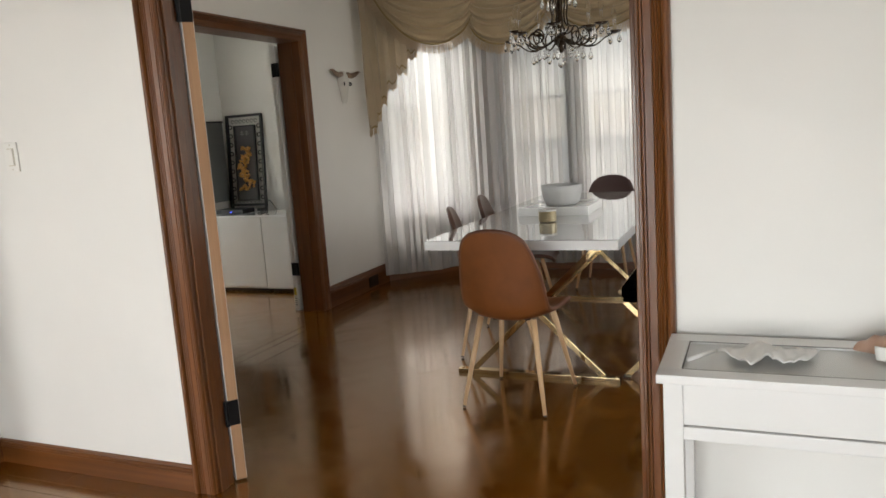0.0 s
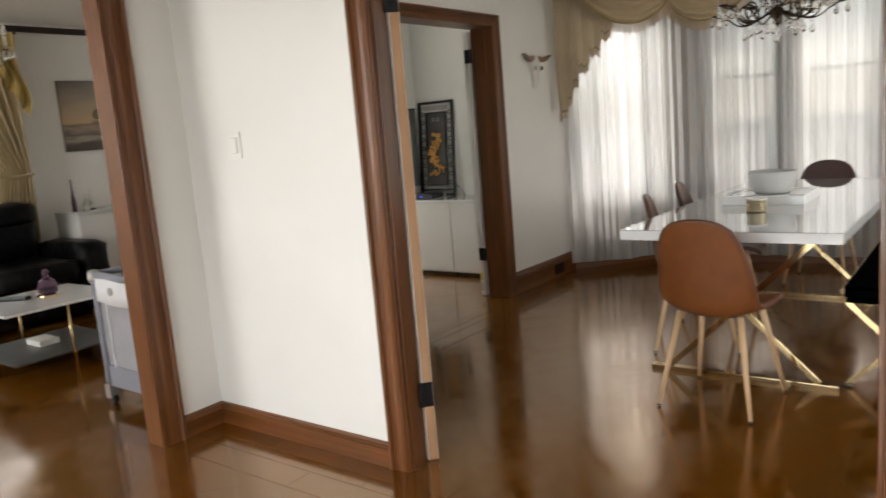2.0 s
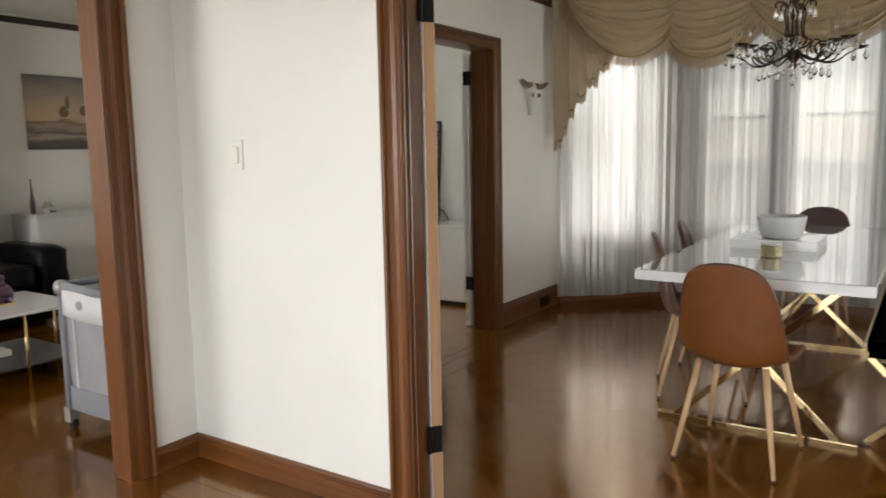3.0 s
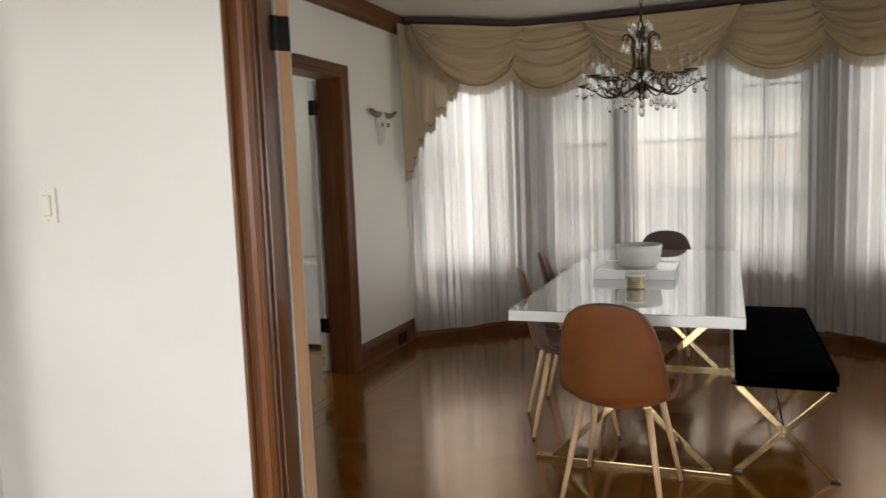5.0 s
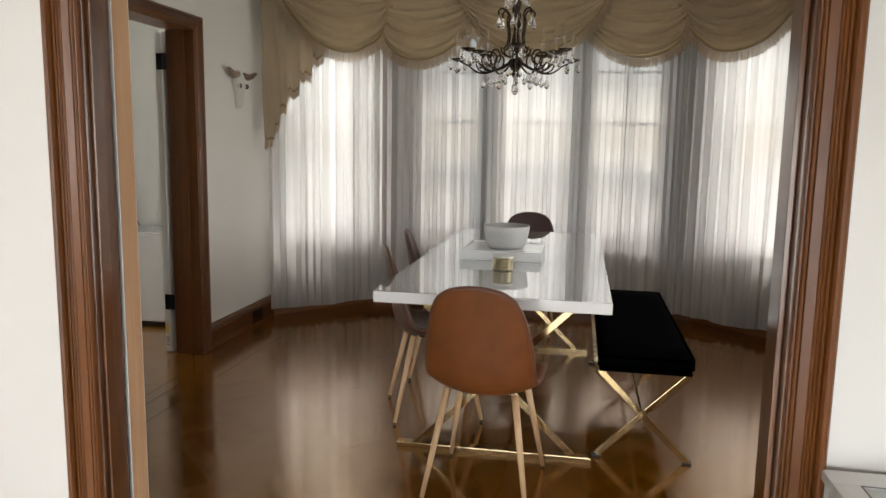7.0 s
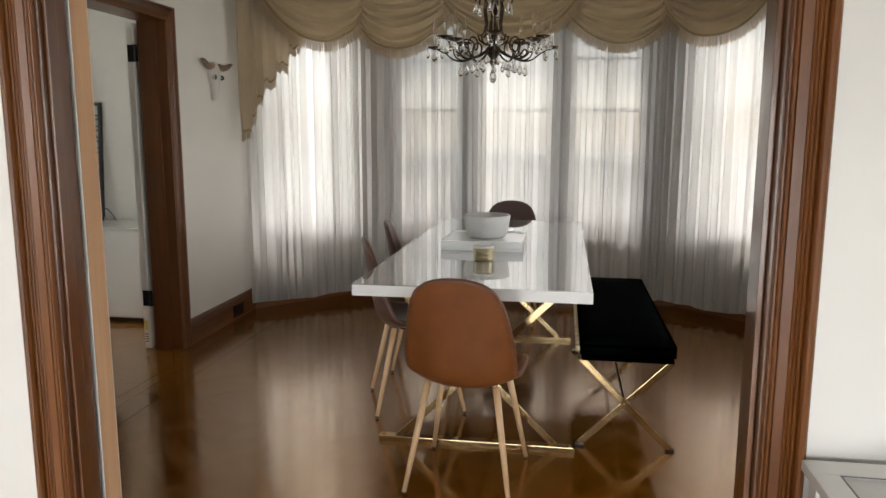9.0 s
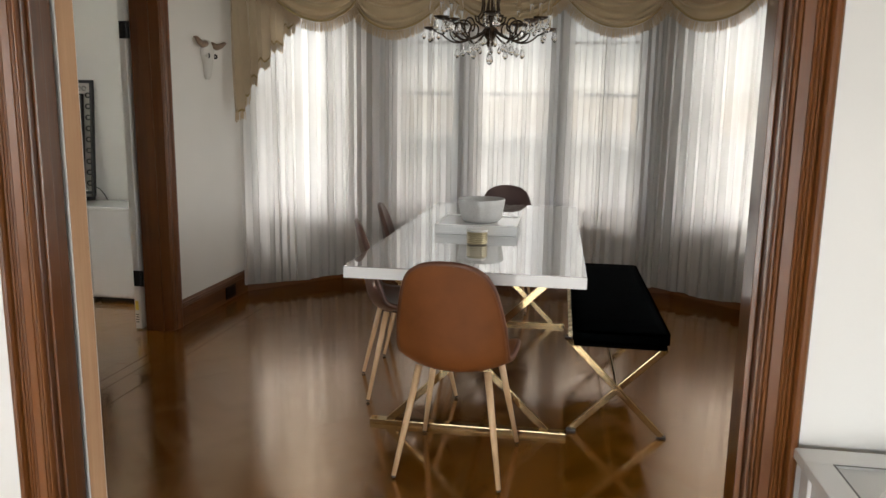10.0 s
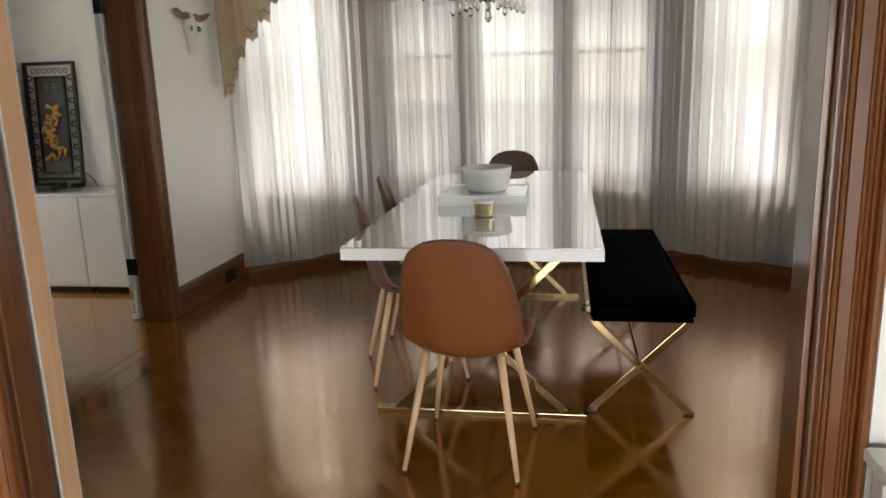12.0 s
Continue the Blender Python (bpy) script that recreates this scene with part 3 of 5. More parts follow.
jamb_lining("trim_living_jamb", "varnished reddish-brown wooden jamb", [
    ("jamb", (-3.04, -2.918, 1.673, 1.693, 0, OPEN_H), TRIM), ("jamb", (-3.04, -2.918, -0.20, -0.18, 0, OPEN_H), TRIM), ("jamb_head", (-3.04, -2.918, -0.20, 1.693, OPEN_H, OPEN_H + 0.02), TRIM_Y)])
jamb_lining("trim_study_jamb", "varnished dark-brown wooden jamb with door stop", [
    ("jamb", (-3.115, WEST + 0.012, DOOR_B, DOOR_B + 0.02, 0, DOOR_H), TRIM), ("jamb", (-3.115, WEST + 0.012, DOOR_A - 0.02, DOOR_A, 0, DOOR_H), TRIM),
    ("jamb_head", (-3.115, WEST + 0.012, DOOR_A - 0.02, DOOR_B + 0.02, DOOR_H, DOOR_H + 0.02), TRIM_Y),
    ("door_stop", (-3.06, -2.99, DOOR_B - 0.013, DOOR_B - 0.001, 0, DOOR_H - 0.001), TRIM)])


def skirting(name, a, b, out, height=1.0, mat=None):
    d = (Vector(b) - Vector(a)).normalized()
    bm = moulding(bmesh.new(), (*a, 0), (*b, 0), (0, 0, height), (*out, 0), SKIRT)
    return solid(name, bm, mat or TRIM_Y, "moulded reddish-brown wooden skirting board", "baseboard", "structure")


skirting("baseboard_hall_a", (-2.912, HALL_Y), (OPEN_L - 0.095, HALL_Y), (0, -1), 0.72)
skirting("baseboard_hall_b", (OPEN_R + 0.095, HALL_Y), (2.2, HALL_Y), (0, -1), 0.72)
skirting("baseboard_hall_c", (-2.93, 1.796), (-2.93, HALL_Y), (1, 0), 0.72)
skirting("baseboard_dining_a", (WEST, DOOR_B + 0.098), (WEST, 5.80), (1, 0), 1.18)
skirting("baseboard_dining_b", (WEST, DIN_Y), (WEST, DOOR_A - 0.098), (1, 0), 1.18)
skirting("baseboard_dining_c", (1.0, DIN_Y), (1.0, 5.80), (-1, 0), 1.18)
for k, (p, q) in enumerate(zip(BAY, BAY[1:])):
    d = (Vector(q) - Vector(p)).normalized()
    skirting("baseboard_bay_" + "abc"[k], p, q, (d.y, -d.x), 1.18)
skirting("baseboard_living_a", (-7.05, -2.0), (-7.05, 4.35), (1, 0))
skirting("baseboard_living_b", (-3.09, 1.82), (-3.09, 3.10), (-1, 0))


def cornice(name, a, b, out, mat=CROWN):
    bm = moulding(bmesh.new(), (*a, H - 0.125), (*b, H - 0.125), (0, 0, 1), (*out, 0), CORNICE)
    return solid(name, bm, mat, "dark-stained wooden cornice under the ceiling", "cornice", "structure")


cornice("trim_cornice_a", (WEST, DIN_Y), (WEST, 5.74), (1, 0), TRIM_Y)
cornice("trim_cornice_b", (1.0, DIN_Y), (1.0, 5.74), (-1, 0), TRIM_Y)
cornice("trim_cornice_c", (WEST, DIN_Y), (1.0, DIN_Y), (0, 1), TRIM_Y)
bm = boxes((-7.05, -7.02, -2.0, 4.35, 2.50, 2.555), bevel=0.006)
solid("trim_picture_rail", bm, CROWN, "dark-stained wooden rail high on the wall", "picture rail", "structure")

# air register let into the skirting
reg = thing("air_register", "dark metal air register in the skirting board", "air vent")
part("register_frame", boxes((WEST + 0.018, WEST + 0.024, 5.40, 5.56, 0.025, 0.115), bevel=0.002), BLACKIRON, reg)
for k in range(5):
    part("slat", boxes((WEST + 0.024, WEST + 0.027, 5.412, 5.548, 0.035 + k * 0.016, 0.042 + k * 0.016)), BRONZE, reg)


# doors swung right back against the walls, seen by their edges
def door_leaf(name, label, m, width, height, edge, hinge_z, plate):
    """Local x runs from the hinge edge along the leaf, y is its thickness."""
    d = thing(name, label, "door", m)
    bm = boxes((0.002, width, 0.0, 0.044, 0.008, height), bevel=0.002)
    for z0, z1 in ((0.15, 0.85), (1.0, height - 0.15)):
        box(bm, 0.12, width - 0.12, -0.004, 0.048, z0, z1, bevel=0.006)
    part("leaf", bm, DOORPAINT, d)
    part("hinge_edge", boxes((-0.002, 0.0015, 0.003, 0.041, 0.010, height - 0.002)), edge, d, "bare edge of the door")
    for z in hinge_z:
        h = part("hinge", boxes((-0.006, -0.002, plate[0], plate[1], z - 0.05, z + 0.05), bevel=0.0015), BLACKIRON, d, "black butt hinge")
        part("knuckle", tube(bmesh.new(), [(-0.006, plate[2], z - 0.05), (-0.006, plate[2], z + 0.05)], 0.008, 10), BLACKIRON, h)
    return d


door_leaf("door_dining", "white panelled door with raw pine edge folded back", face(-1.735, 2.112, 142) @ Matrix.Translation((0, -0.044, 0)), 0.76, 2.085, RAWWOOD, (0.285, 1.80), (0.003, 0.058, 0.052))
door_leaf("door_study", "white door folded back into the study", face(-3.135, DOOR_B - 0.016, 90), 0.62, 2.02, DOORPAINT, (0.335, 1.84), (-0.030, 0.036, -0.016))
tag = thing("door_sticker", "small white and yellow paper label on the door edge", "sticker", face(-3.137, DOOR_B - 0.0185, 0))
part("paper", boxes((-0.038, -0.006, -0.0012, 0.0, 0.03, 0.26)), PALEPLASTIC, tag)
part("yellow_band", boxes((-0.034, -0.012, -0.0018, -0.0012, 0.13, 0.19)), material("yellow_print", (0.75, 0.6, 0.08), 0.5), tag)
for k in range(4):
    part("print_bar", boxes((-0.034, -0.012, -0.0018, -0.0012, 0.05 + k * 0.016, 0.056 + k * 0.016)), DARK, tag)

# light switch
sw = thing("light_switch", "cream plastic rocker switch plate on the hall wall", "switch", face(-2.575, HALL_Y, 0))
part("plate", boxes((-0.036, 0.036, -0.007, 0, 1.262, 1.378), bevel=0.003), PALEPLASTIC, sw)
part("rocker_frame", boxes((-0.018, 0.018, -0.009, -0.006, 1.285, 1.355), bevel=0.001), IVORY, sw)
part("rocker", boxes((-0.015, 0.015, -0.013, -0.008, 1.289, 1.351), bevel=0.002), PALEPLASTIC, sw)
for z in (1.272, 1.368):
    part("screw", tube(bmesh.new(), [(0, -0.006, z), (0, -0.0085, z)], 0.003, 8), IVORY, sw)


# ---------------------------------------------------------------- bay curtains and valance
def smooth_path(pts, step=0.008):
    """Points evenly spaced along a smooth curve through the given plan points, with the way and the side that faces the room."""
    P = [Vector(p) for p in pts]
    P = [P[0] * 2 - P[1], *P, P[-1] * 2 - P[-2]]
    fine = []
    for k in range(1, len(P) - 2):
        for j in range(60):
            t = j / 60
            fine.append(0.5 * (2 * P[k] + (P[k + 1] - P[k - 1]) * t + (2 * P[k - 1] - 5 * P[k] + 4 * P[k + 1] - P[k + 2]) * t * t + (3 * P[k] - P[k - 1] - 3 * P[k + 1] + P[k + 2]) * t ** 3))
    fine.append(P[-2])
    s = np.concatenate([[0], np.cumsum([(b - a).length for a, b in zip(fine, fine[1:])])])
    at = np.arange(0, s[-1], step)
    xs, ys = np.interp(at, s, [p.x for p in fine]), np.interp(at, s, [p.y for p in fine])
    dx, dy = np.gradient(xs), np.gradient(ys)
    ln = np.hypot(dx, dy)
    return at, xs, ys, dx / ln, dy / ln


TRACK = smooth_path([(-2.89, 5.66), (-2.74, 5.76), (-2.50, 5.95), (-2.32, 6.12), (-2.12, 6.28), (-1.7, 6.33), (-1.03, 6.335), (-0.3, 6.33), (0.08, 6.29), (0.30, 6.18), (0.50, 6.03), (0.72, 5.90), (0.93, 5.74)])


def track_at(x):
    """Distance along the curtain track at a plan x."""
    return float(np.interp(x, TRACK[1], TRACK[0]))


def on_track(s, off=0.0):
    at, xs, ys, dx, dy = TRACK
    x, y, tx, ty = (float(np.interp(s, at, v)) for v in (xs, ys, dx, dy))
    return Vector((x + ty * off, y - tx * off, 0)), Vector((tx, ty, 0)), Vector((ty, -tx, 0))


def sheer_curtain(s0, s1, seed, z0=0.080, z1=2.46, full=1.0):
    rng = random.Random(seed)
    step = 0.005
    cols = int((s1 - s0) / step)
    phase, ph = [], rng.uniform(0, 6)
    wave = rng.uniform(0.06, 0.1)
    for i in range(cols + 1):
        if i % 12 == 0:
            wave = rng.choice((0.055, 0.07, 0.08, 0.095, 0.12)) * rng.uniform(0.85, 1.15) / full
        ph += 2 * math.pi * step / wave
        phase.append(ph)
    drift = [rng.uniform(-1, 1) for _ in range(cols // 20 + 3)]
    rows, uvs = [], []
    levels = [0, 0.004, 0.03, 0.034, 0.12, 0.25, 0.4, 0.55, 0.7, 0.85, 0.93, 1.0]
    for f in levels:
        z = z0 + (z1 - z0) * f
        amp = 0.025 - 0.008 * f
        row, uv = [], []
        for i in range(cols + 1):
            s = s0 + i * step
            p, t, n = on_track(s)
            d = drift[i // 20] * (1 - (i % 20) / 20) + drift[i // 20 + 1] * ((i % 20) / 20)
            a = phase[i] + d * 0.9 * (1 - f)
            edge = min(1, i / 6, (cols - i) / 6)
            q = p + n * (amp * math.sin(a) * edge + 0.012 * d * (1 - f)) + t * (amp * 0.42 * math.sin(2 * a) * edge)
            row.append((q.x, q.y, z + (0.012 * d + 0.006 * math.sin(a)) * (1 - f) ** 3))
            uv.append((s * 1.0 + seed, z))
        rows.append(row)
        uvs.append(uv)
    bm = grid_faces(bmesh.new(), rows, uvs)
    return solid("sheer_curtain", bm, SHEER, "floor-length white voile curtain gathered in soft folds", "curtain", smooth=True, group="sheer curtains of the bay")


cuts = [0.02, track_at(-2.22), track_at(-1.335), track_at(-0.58), track_at(0.16), float(TRACK[0][-1]) - 0.02]
for k, (a, b) in enumerate(zip(cuts, cuts[1:])):
    sheer_curtain(a - 0.02, b + 0.02, 11 + k)

# valance board round the bay
rows = []
for s in np.linspace(0.0, float(TRACK[0][-1]), 60):
    p, t, n = on_track(s)
    rows.append([p + n * 0.02 + Vector((0, 0, 2.518)), p + n * 0.10 + Vector((0, 0, 2.518)), p + n * 0.115 + Vector((0, 0, 2.535)), p + n * 0.115 + Vector((0, 0, 2.566)), p + n * 0.02 + Vector((0, 0, 2.566))])
bm = grid_faces(bmesh.new(), [[r[k % 5] for k in range(6)] for r in rows])
bmesh.ops.remove_doubles(bm, verts=bm.verts, dist=1e-5)
bmesh.ops.recalc_face_normals(bm, faces=bm.faces)
solid("trim_valance_board", bm, CROWN, "dark-stained wooden board over the bay curtains", "cornice", "structure")

TOP = 2.516


def swag(s0, s1, drop, off, seed, skew=0.0):
    """A draped swag between two points of the track: rows of catenary folds, a braid edge and a fringe."""
    rng = random.Random(seed)
    root = thing("swag", "beige draped valance swag with braid and fringe", "valance", group="valance swags")
    N, M = 48, 44
    ph = [rng.uniform(0, 6) for _ in range(3)]
    rows, low = [], []
    for i in range(N + 1):
        u = i / N
        bell = (4 * u * (1 - u)) ** 0.78
        D = max(drop * bell, 0.012)
        p, t, n = on_track(s0 + (s1 - s0) * u)
        row = []
        for j in range(M + 1):
            v = j / M
            lift = bell ** 0.55
            fold = 0.056 * (abs(math.sin(math.pi * (6.4 * v ** 1.15 + 0.25 * math.sin(2.2 * u + ph[0])) + ph[1])) ** 0.8 - 0.62) + 0.011 * math.sin(2 * math.pi * (11.0 * v + 0.7 * u) + ph[2])
            belly = 0.055 * math.sin(math.pi * min(1, v * 0.8 + 0.12)) * lift
            o = off + belly + fold * lift * min(1, 3 * v + 0.15)
            sag = D * v + 0.01 * math.sin(9 * v + ph[0]) * bell
            row.append(p + n * o + Vector((0, 0, TOP - sag)))
        rows.append(row)
        low.append((row[-1], n, t))
    part("drape", grid_faces(bmesh.new(), rows), VALANCE, root, smooth=True)
    # braid and fringe follow the lower edge, up to both ends
    outs = []
    for i, (q, n, t) in enumerate(low):
        e = (low[min(i + 1, N)][0] - low[max(i - 1, 0)][0]).normalized()
        out = e.cross(n).normalized()
        outs.append(out if out.z < 0 else -out)
    er = []
    for (q, n, t), out in zip(low, outs):
        er.append([q + n * 0.004 - out * 0.007, q + n * 0.009 - out * 0.001, q + n * 0.004 + out * 0.010, q - n * 0.003 + out * 0.009])
    part("braid", grid_faces(bmesh.new(), er), EDGING, root, "tan braid edging", smooth=True)
    bm = bmesh.new()
    for i in range(N):
        (q, n, t), (q2, n2, t2) = low[i], low[i + 1]
        count = max(4, int((q2 - q).length / 0.0042))
        for k in range(count):
            f = (k + rng.uniform(0.1, 0.9)) / count
            c = q.lerp(q2, f) + n * rng.uniform(-0.002, 0.007)
            L = 0.066 + rng.uniform(-0.006, 0.008)
            w = (q2 - q).normalized() * 0.0026
            hang_ = (outs[i] * 0.55 + Vector((0, 0, -0.45))).normalized()
            a = c + outs[i] * 0.012
            b = a + hang_ * L + Vector((rng.uniform(-0.003, 0.003), rng.uniform(-0.003, 0.003), 0))
            vs = [bm.verts.new(x) for x in (a - w, a + w, a + n * 0.003, b - w * 0.8, b + w * 0.8, b + n * 0.003)]
            for f3 in ((0, 1, 4, 3), (1, 2, 5, 4), (2, 0, 3, 5)):
                bm.faces.new([vs[x] for x in f3])
    tagged(part("fringe", bm, FRINGE, root, "hanging beige bullion fringe"), kind="stuff")
    return root


def at_x(x):
    return track_at(x)


swag(0.05, at_x(-2.08), 0.475, 0.100, 1)
swag(at_x(-2.34), at_x(-1.34), 0.49, 0.085, 2)
swag(at_x(-0.70), at_x(0.34), 0.49, 0.062, 4)
swag(at_x(0.06), float(TRACK[0][-1]) - 0.03, 0.475, 0.085, 5)
swag(at_x(-1.58), at_x(-0.42), 0.47, 0.110, 3)

# cascade (jabot) at the wall end of the valance
jab = thing("valance_cascade", "beige pleated cascade with fringed zigzag edge", "valance")
JP = smooth_path([(-2.895, 5.48), (-2.88, 5.60), (-2.82, 5.70), (-2.70, 5.79), (-2.56, 5.90)], 0.004)
rows, edge = [], []
L = float(JP[0][-1])
for i, s in enumerate(JP[0]):
    u = float(s) / L
    x, y, tx, ty = (float(v[i]) for v in JP[1:])
    n = Vector((ty, -tx, 0))
    saw = (u * 6) % 1.0
    z0 = 1.38 + 0.74 * (math.floor(u * 6) / 6 + max(0.0, (saw - 0.90) / 0.10) / 6) + 0.012 * math.sin(60 * u)
    o = 0.030 + 0.055 * abs(2 * saw - 1) + 0.03 * u
    row = []
    for f in np.linspace(0, 1, 16):
        z = TOP + (z0 - TOP) * f
        row.append(Vector((x, y, z)) + n * (o * (0.45 + 0.55 * f) + 0.008 * math.sin(14 * u + 5 * f)))
    rows.append(row)
    edge.append((row[-1], n))
part("drape", grid_faces(bmesh.new(), rows), CASCADE, jab, smooth=True)
er = [[q + n * 0.004 + Vector((0, 0, 0.006)), q + n * 0.007, q + n * 0.004 + Vector((0, 0, -0.010))] for q, n in edge]
part("braid", grid_faces(bmesh.new(), er), EDGING, jab, "tan braid edging", smooth=True)
rng = random.Random(77)
bm = bmesh.new()
for q, n in edge:
    for k in range(2):
        c = q + n * rng.uniform(0.0, 0.01) + Vector((rng.uniform(-0.002, 0.002), rng.uniform(-0.002, 0.002), -0.01))
        b = c + Vector((rng.uniform(-0.004, 0.004), rng.uniform(-0.004, 0.004), -0.048 - rng.uniform(0, 0.012)))
        tube(bm, [c, b], 0.0023, 3, False)
tagged(part("fringe", bm, FRINGE, jab, "hanging beige bullion fringe"), kind="stuff")


# ---------------------------------------------------------------- dining chairs
def dining_chair(m, skin=None, label="tan leatherette shell chair with pale beech legs"):
    skin = skin or LEATHER
    c = thing("dining_chair", label, "chair", m, "chairs round the table")
    prof = [(0.235, 0.418), (0.225, 0.438), (0.17, 0.446), (0.08, 0.436), (0.0, 0.426), (-0.08, 0.422), (-0.145, 0.430), (-0.185, 0.462), (-0.203, 0.520), (-0.213, 0.60),
            (-0.224, 0.67), (-0.236, 0.74), (-0.247, 0.80), (-0.254, 0.835), (-0.258, 0.853)]
    half = [0.150, 0.185, 0.205, 0.215, 0.218, 0.218, 0.217, 0.216, 0.216, 0.209, 0.195, 0.172, 0.132, 0.088, 0.012]
    curl = [0.004, 0.010, 0.022, 0.032, 0.040, 0.048, 0.058, 0.062, 0.056, 0.046, 0.036, 0.026, 0.015, 0.008, 0.0]
    t = np.linspace(0, 1, len(prof))
    tt = np.concatenate([np.linspace(0, 0.8, 34), np.linspace(0.8, 1, 24)[1:]])
    py, pz = np.interp(tt, t, [p[0] for p in prof]), np.interp(tt, t, [p[1] for p in prof])
    hw, cu = np.interp(tt, t, half), np.interp(tt, t, curl)
    for k in range(3):   # round the joints of the profile
        py[1:-1] = (py[:-2] + 2 * py[1:-1] + py[2:]) / 4
        pz[1:-1] = (pz[:-2] + 2 * pz[1:-1] + pz[2:]) / 4
        cu[1:-1] = (cu[:-2] + 2 * cu[1:-1] + cu[2:]) / 4
    down = np.sqrt(np.clip(0.8535 - pz, 0, 1))
    arch = np.interp(down, [0, 0.077, 0.141, 0.217, 0.283, 0.339, 0.466, 0.566], [0.008, 0.060, 0.103, 0.141, 0.161, 0.1745, 0.2005, 0.2145])
    for k in range(2):
        arch[1:-1] = (arch[:-2] + 2 * arch[1:-1] + arch[2:]) / 4
    hw = np.where((pz > 0.53) & (py < -0.15), arch, hw)
    dy, dz = np.gradient(py), np.gradient(pz)
    ln = np.hypot(dy, dz)
    rows = []
    for k in range(len(tt)):
        ny, nz = -(-dz[k] / ln[k]), -dy[k] / ln[k]
        row = []
        for u in np.linspace(-1, 1, 27):
            b = cu[k] * abs(u) ** 2.2
            row.append((hw[k] * u * (1 - 0.05 * abs(u) * (cu[k] / 0.06)), py[k] + ny * b, pz[k] + nz * b))
        rows.append(row)
    shell = part("shell", grid_faces(bmesh.new(), rows), skin, c, smooth=True)
    thicken(shell, 0.024, 0.0)
    rim = [rows[k][0] for k in range(len(tt))] + [rows[-1][j] for j in range(1, 26)] + [rows[k][-1] for k in range(len(tt) - 1, -1, -1)]
    part("piping", tube(bmesh.new(), rim[::1], 0.0122, 8), BROWNLEATHER if skin is LEATHER else skin, c, "rolled edge", smooth=True)
    frame_bm = bmesh.new()
    bar(frame_bm, (-0.09, 0.08, 0.414), (0.09, -0.08, 0.414), 0.026, 0.006)
    bar(frame_bm, (-0.09, -0.08, 0.408), (0.09, 0.08, 0.408), 0.026, 0.006)
    part("under_frame", frame_bm, BLACKIRON, c)
    for sx, sy in ((-1, -1), (1, -1), (-1, 1), (1, 1)):
        a, b = Vector((sx * 0.133, sy * 0.122, 0.428)), Vector((sx * 0.203, sy * 0.216, 0.012))
        leg = part("leg", tube(bmesh.new(), [a, a.lerp(b, 0.5), b], [0.0142, 0.0122, 0.0088], 12), BEECH, c, smooth=True)
        part("foot_cap", tube(bmesh.new(), [b, b + (b - a).normalized() * 0.007], [0.0090, 0.0086], 10), DARK, leg)
    return c


chair = dining_chair(face(-0.914, 3.249, -5.5))
side = dining_chair(face(-1.285, 4.035, -72), BACKLITLEATHER, "brown leatherette shell chair, darkened for backlight, with pale beech legs")
copy_thing(side, face(-1.335, 4.70, -80))
dining_chair(face(-0.955, 5.80, 178), DARKLEATHER, "dark brown leatherette shell chair, darkened for backlight, with pale beech legs")

# ---------------------------------------------------------------- dining table
TX0, TX1, TY0, TY1 = -1.412, -0.437, 3.328, 5.675
table = thing("dining_table", "glossy white lacquer dining table on crossed brass legs", "table")
part("tabletop", boxes((TX0, TX1, TY0, TY1, 0.711, 0.757), bevel=0.003), LACQUER, table, "white lacquered slab")
part("gloss_sheet", boxes((TX0 + 0.002, TX1 - 0.002, TY0 + 0.002, TY1 - 0.002, 0.757, 0.7603), bevel=0.001), TABLEGLOSS, table, "mirror-gloss white top surface")
for y in (3.555, 5.30):
    base = part("leg_frame", boxes((TX0 + 0.055, TX1 - 0.050, y - 0.022, y + 0.022, 0.0, 0.022), bevel=0.002), GOLD, table, "polished brass floor bar")
    part("top_bar", boxes((TX0 + 0.10, TX1 - 0.10, y - 0.022, y + 0.022, 0.692, 0.7105), bevel=0.002), GOLD, base)
    xa, xb = TX0 + 0.14, TX1 - 0.135
    part("brace", bar(bmesh.new(), (xa, y - 0.010, 0.018), (xb, y - 0.010, 0.700), 0.016, 0.030, (0, 0, 1), 0.002), GOLD, base)
    part("brace", bar(bmesh.new(), (xb, y + 0.010, 0.018), (xa, y + 0.010, 0.700), 0.016, 0.030, (0, 0, 1), 0.002), GOLD, base)
    for x in (TX0 + 0.075, TX1 - 0.07):
        part("bolt", tube(bmesh.new(), [(x, y, 0.022), (x, y, 0.027)], 0.007, 10), GOLD, base)
part("stretcher", bar(bmesh.new(), (-0.925, 3.55, 0.360), (-0.925, 5.305, 0.360), 0.022, 0.03), GOLD, table)

# tray, bowl and candle on it
tray = thing("serving_tray", "square glossy white lacquer tray on the table", "tray")
bm = boxes((-1.195, -0.765, 4.25, 4.68, 0.7605, 0.775), bevel=0.002)
part("tray_base", bm, LACQUER, tray)
for r in ((-1.195, -0.765, 4.25, 4.264, 0.775, 0.812), (-1.195, -0.765, 4.666, 4.68, 0.775, 0.812), (-1.195, -1.181, 4.264, 4.666, 0.775, 0.812), (-0.779, -0.765, 4.264, 4.666, 0.775, 0.812)):
    part("rim", boxes(r, bevel=0.002), LACQUER, tray)
part("tray_panel", boxes((-1.180, -0.780, 4.265, 4.665, 0.800, 0.806)), LACQUER, tray)
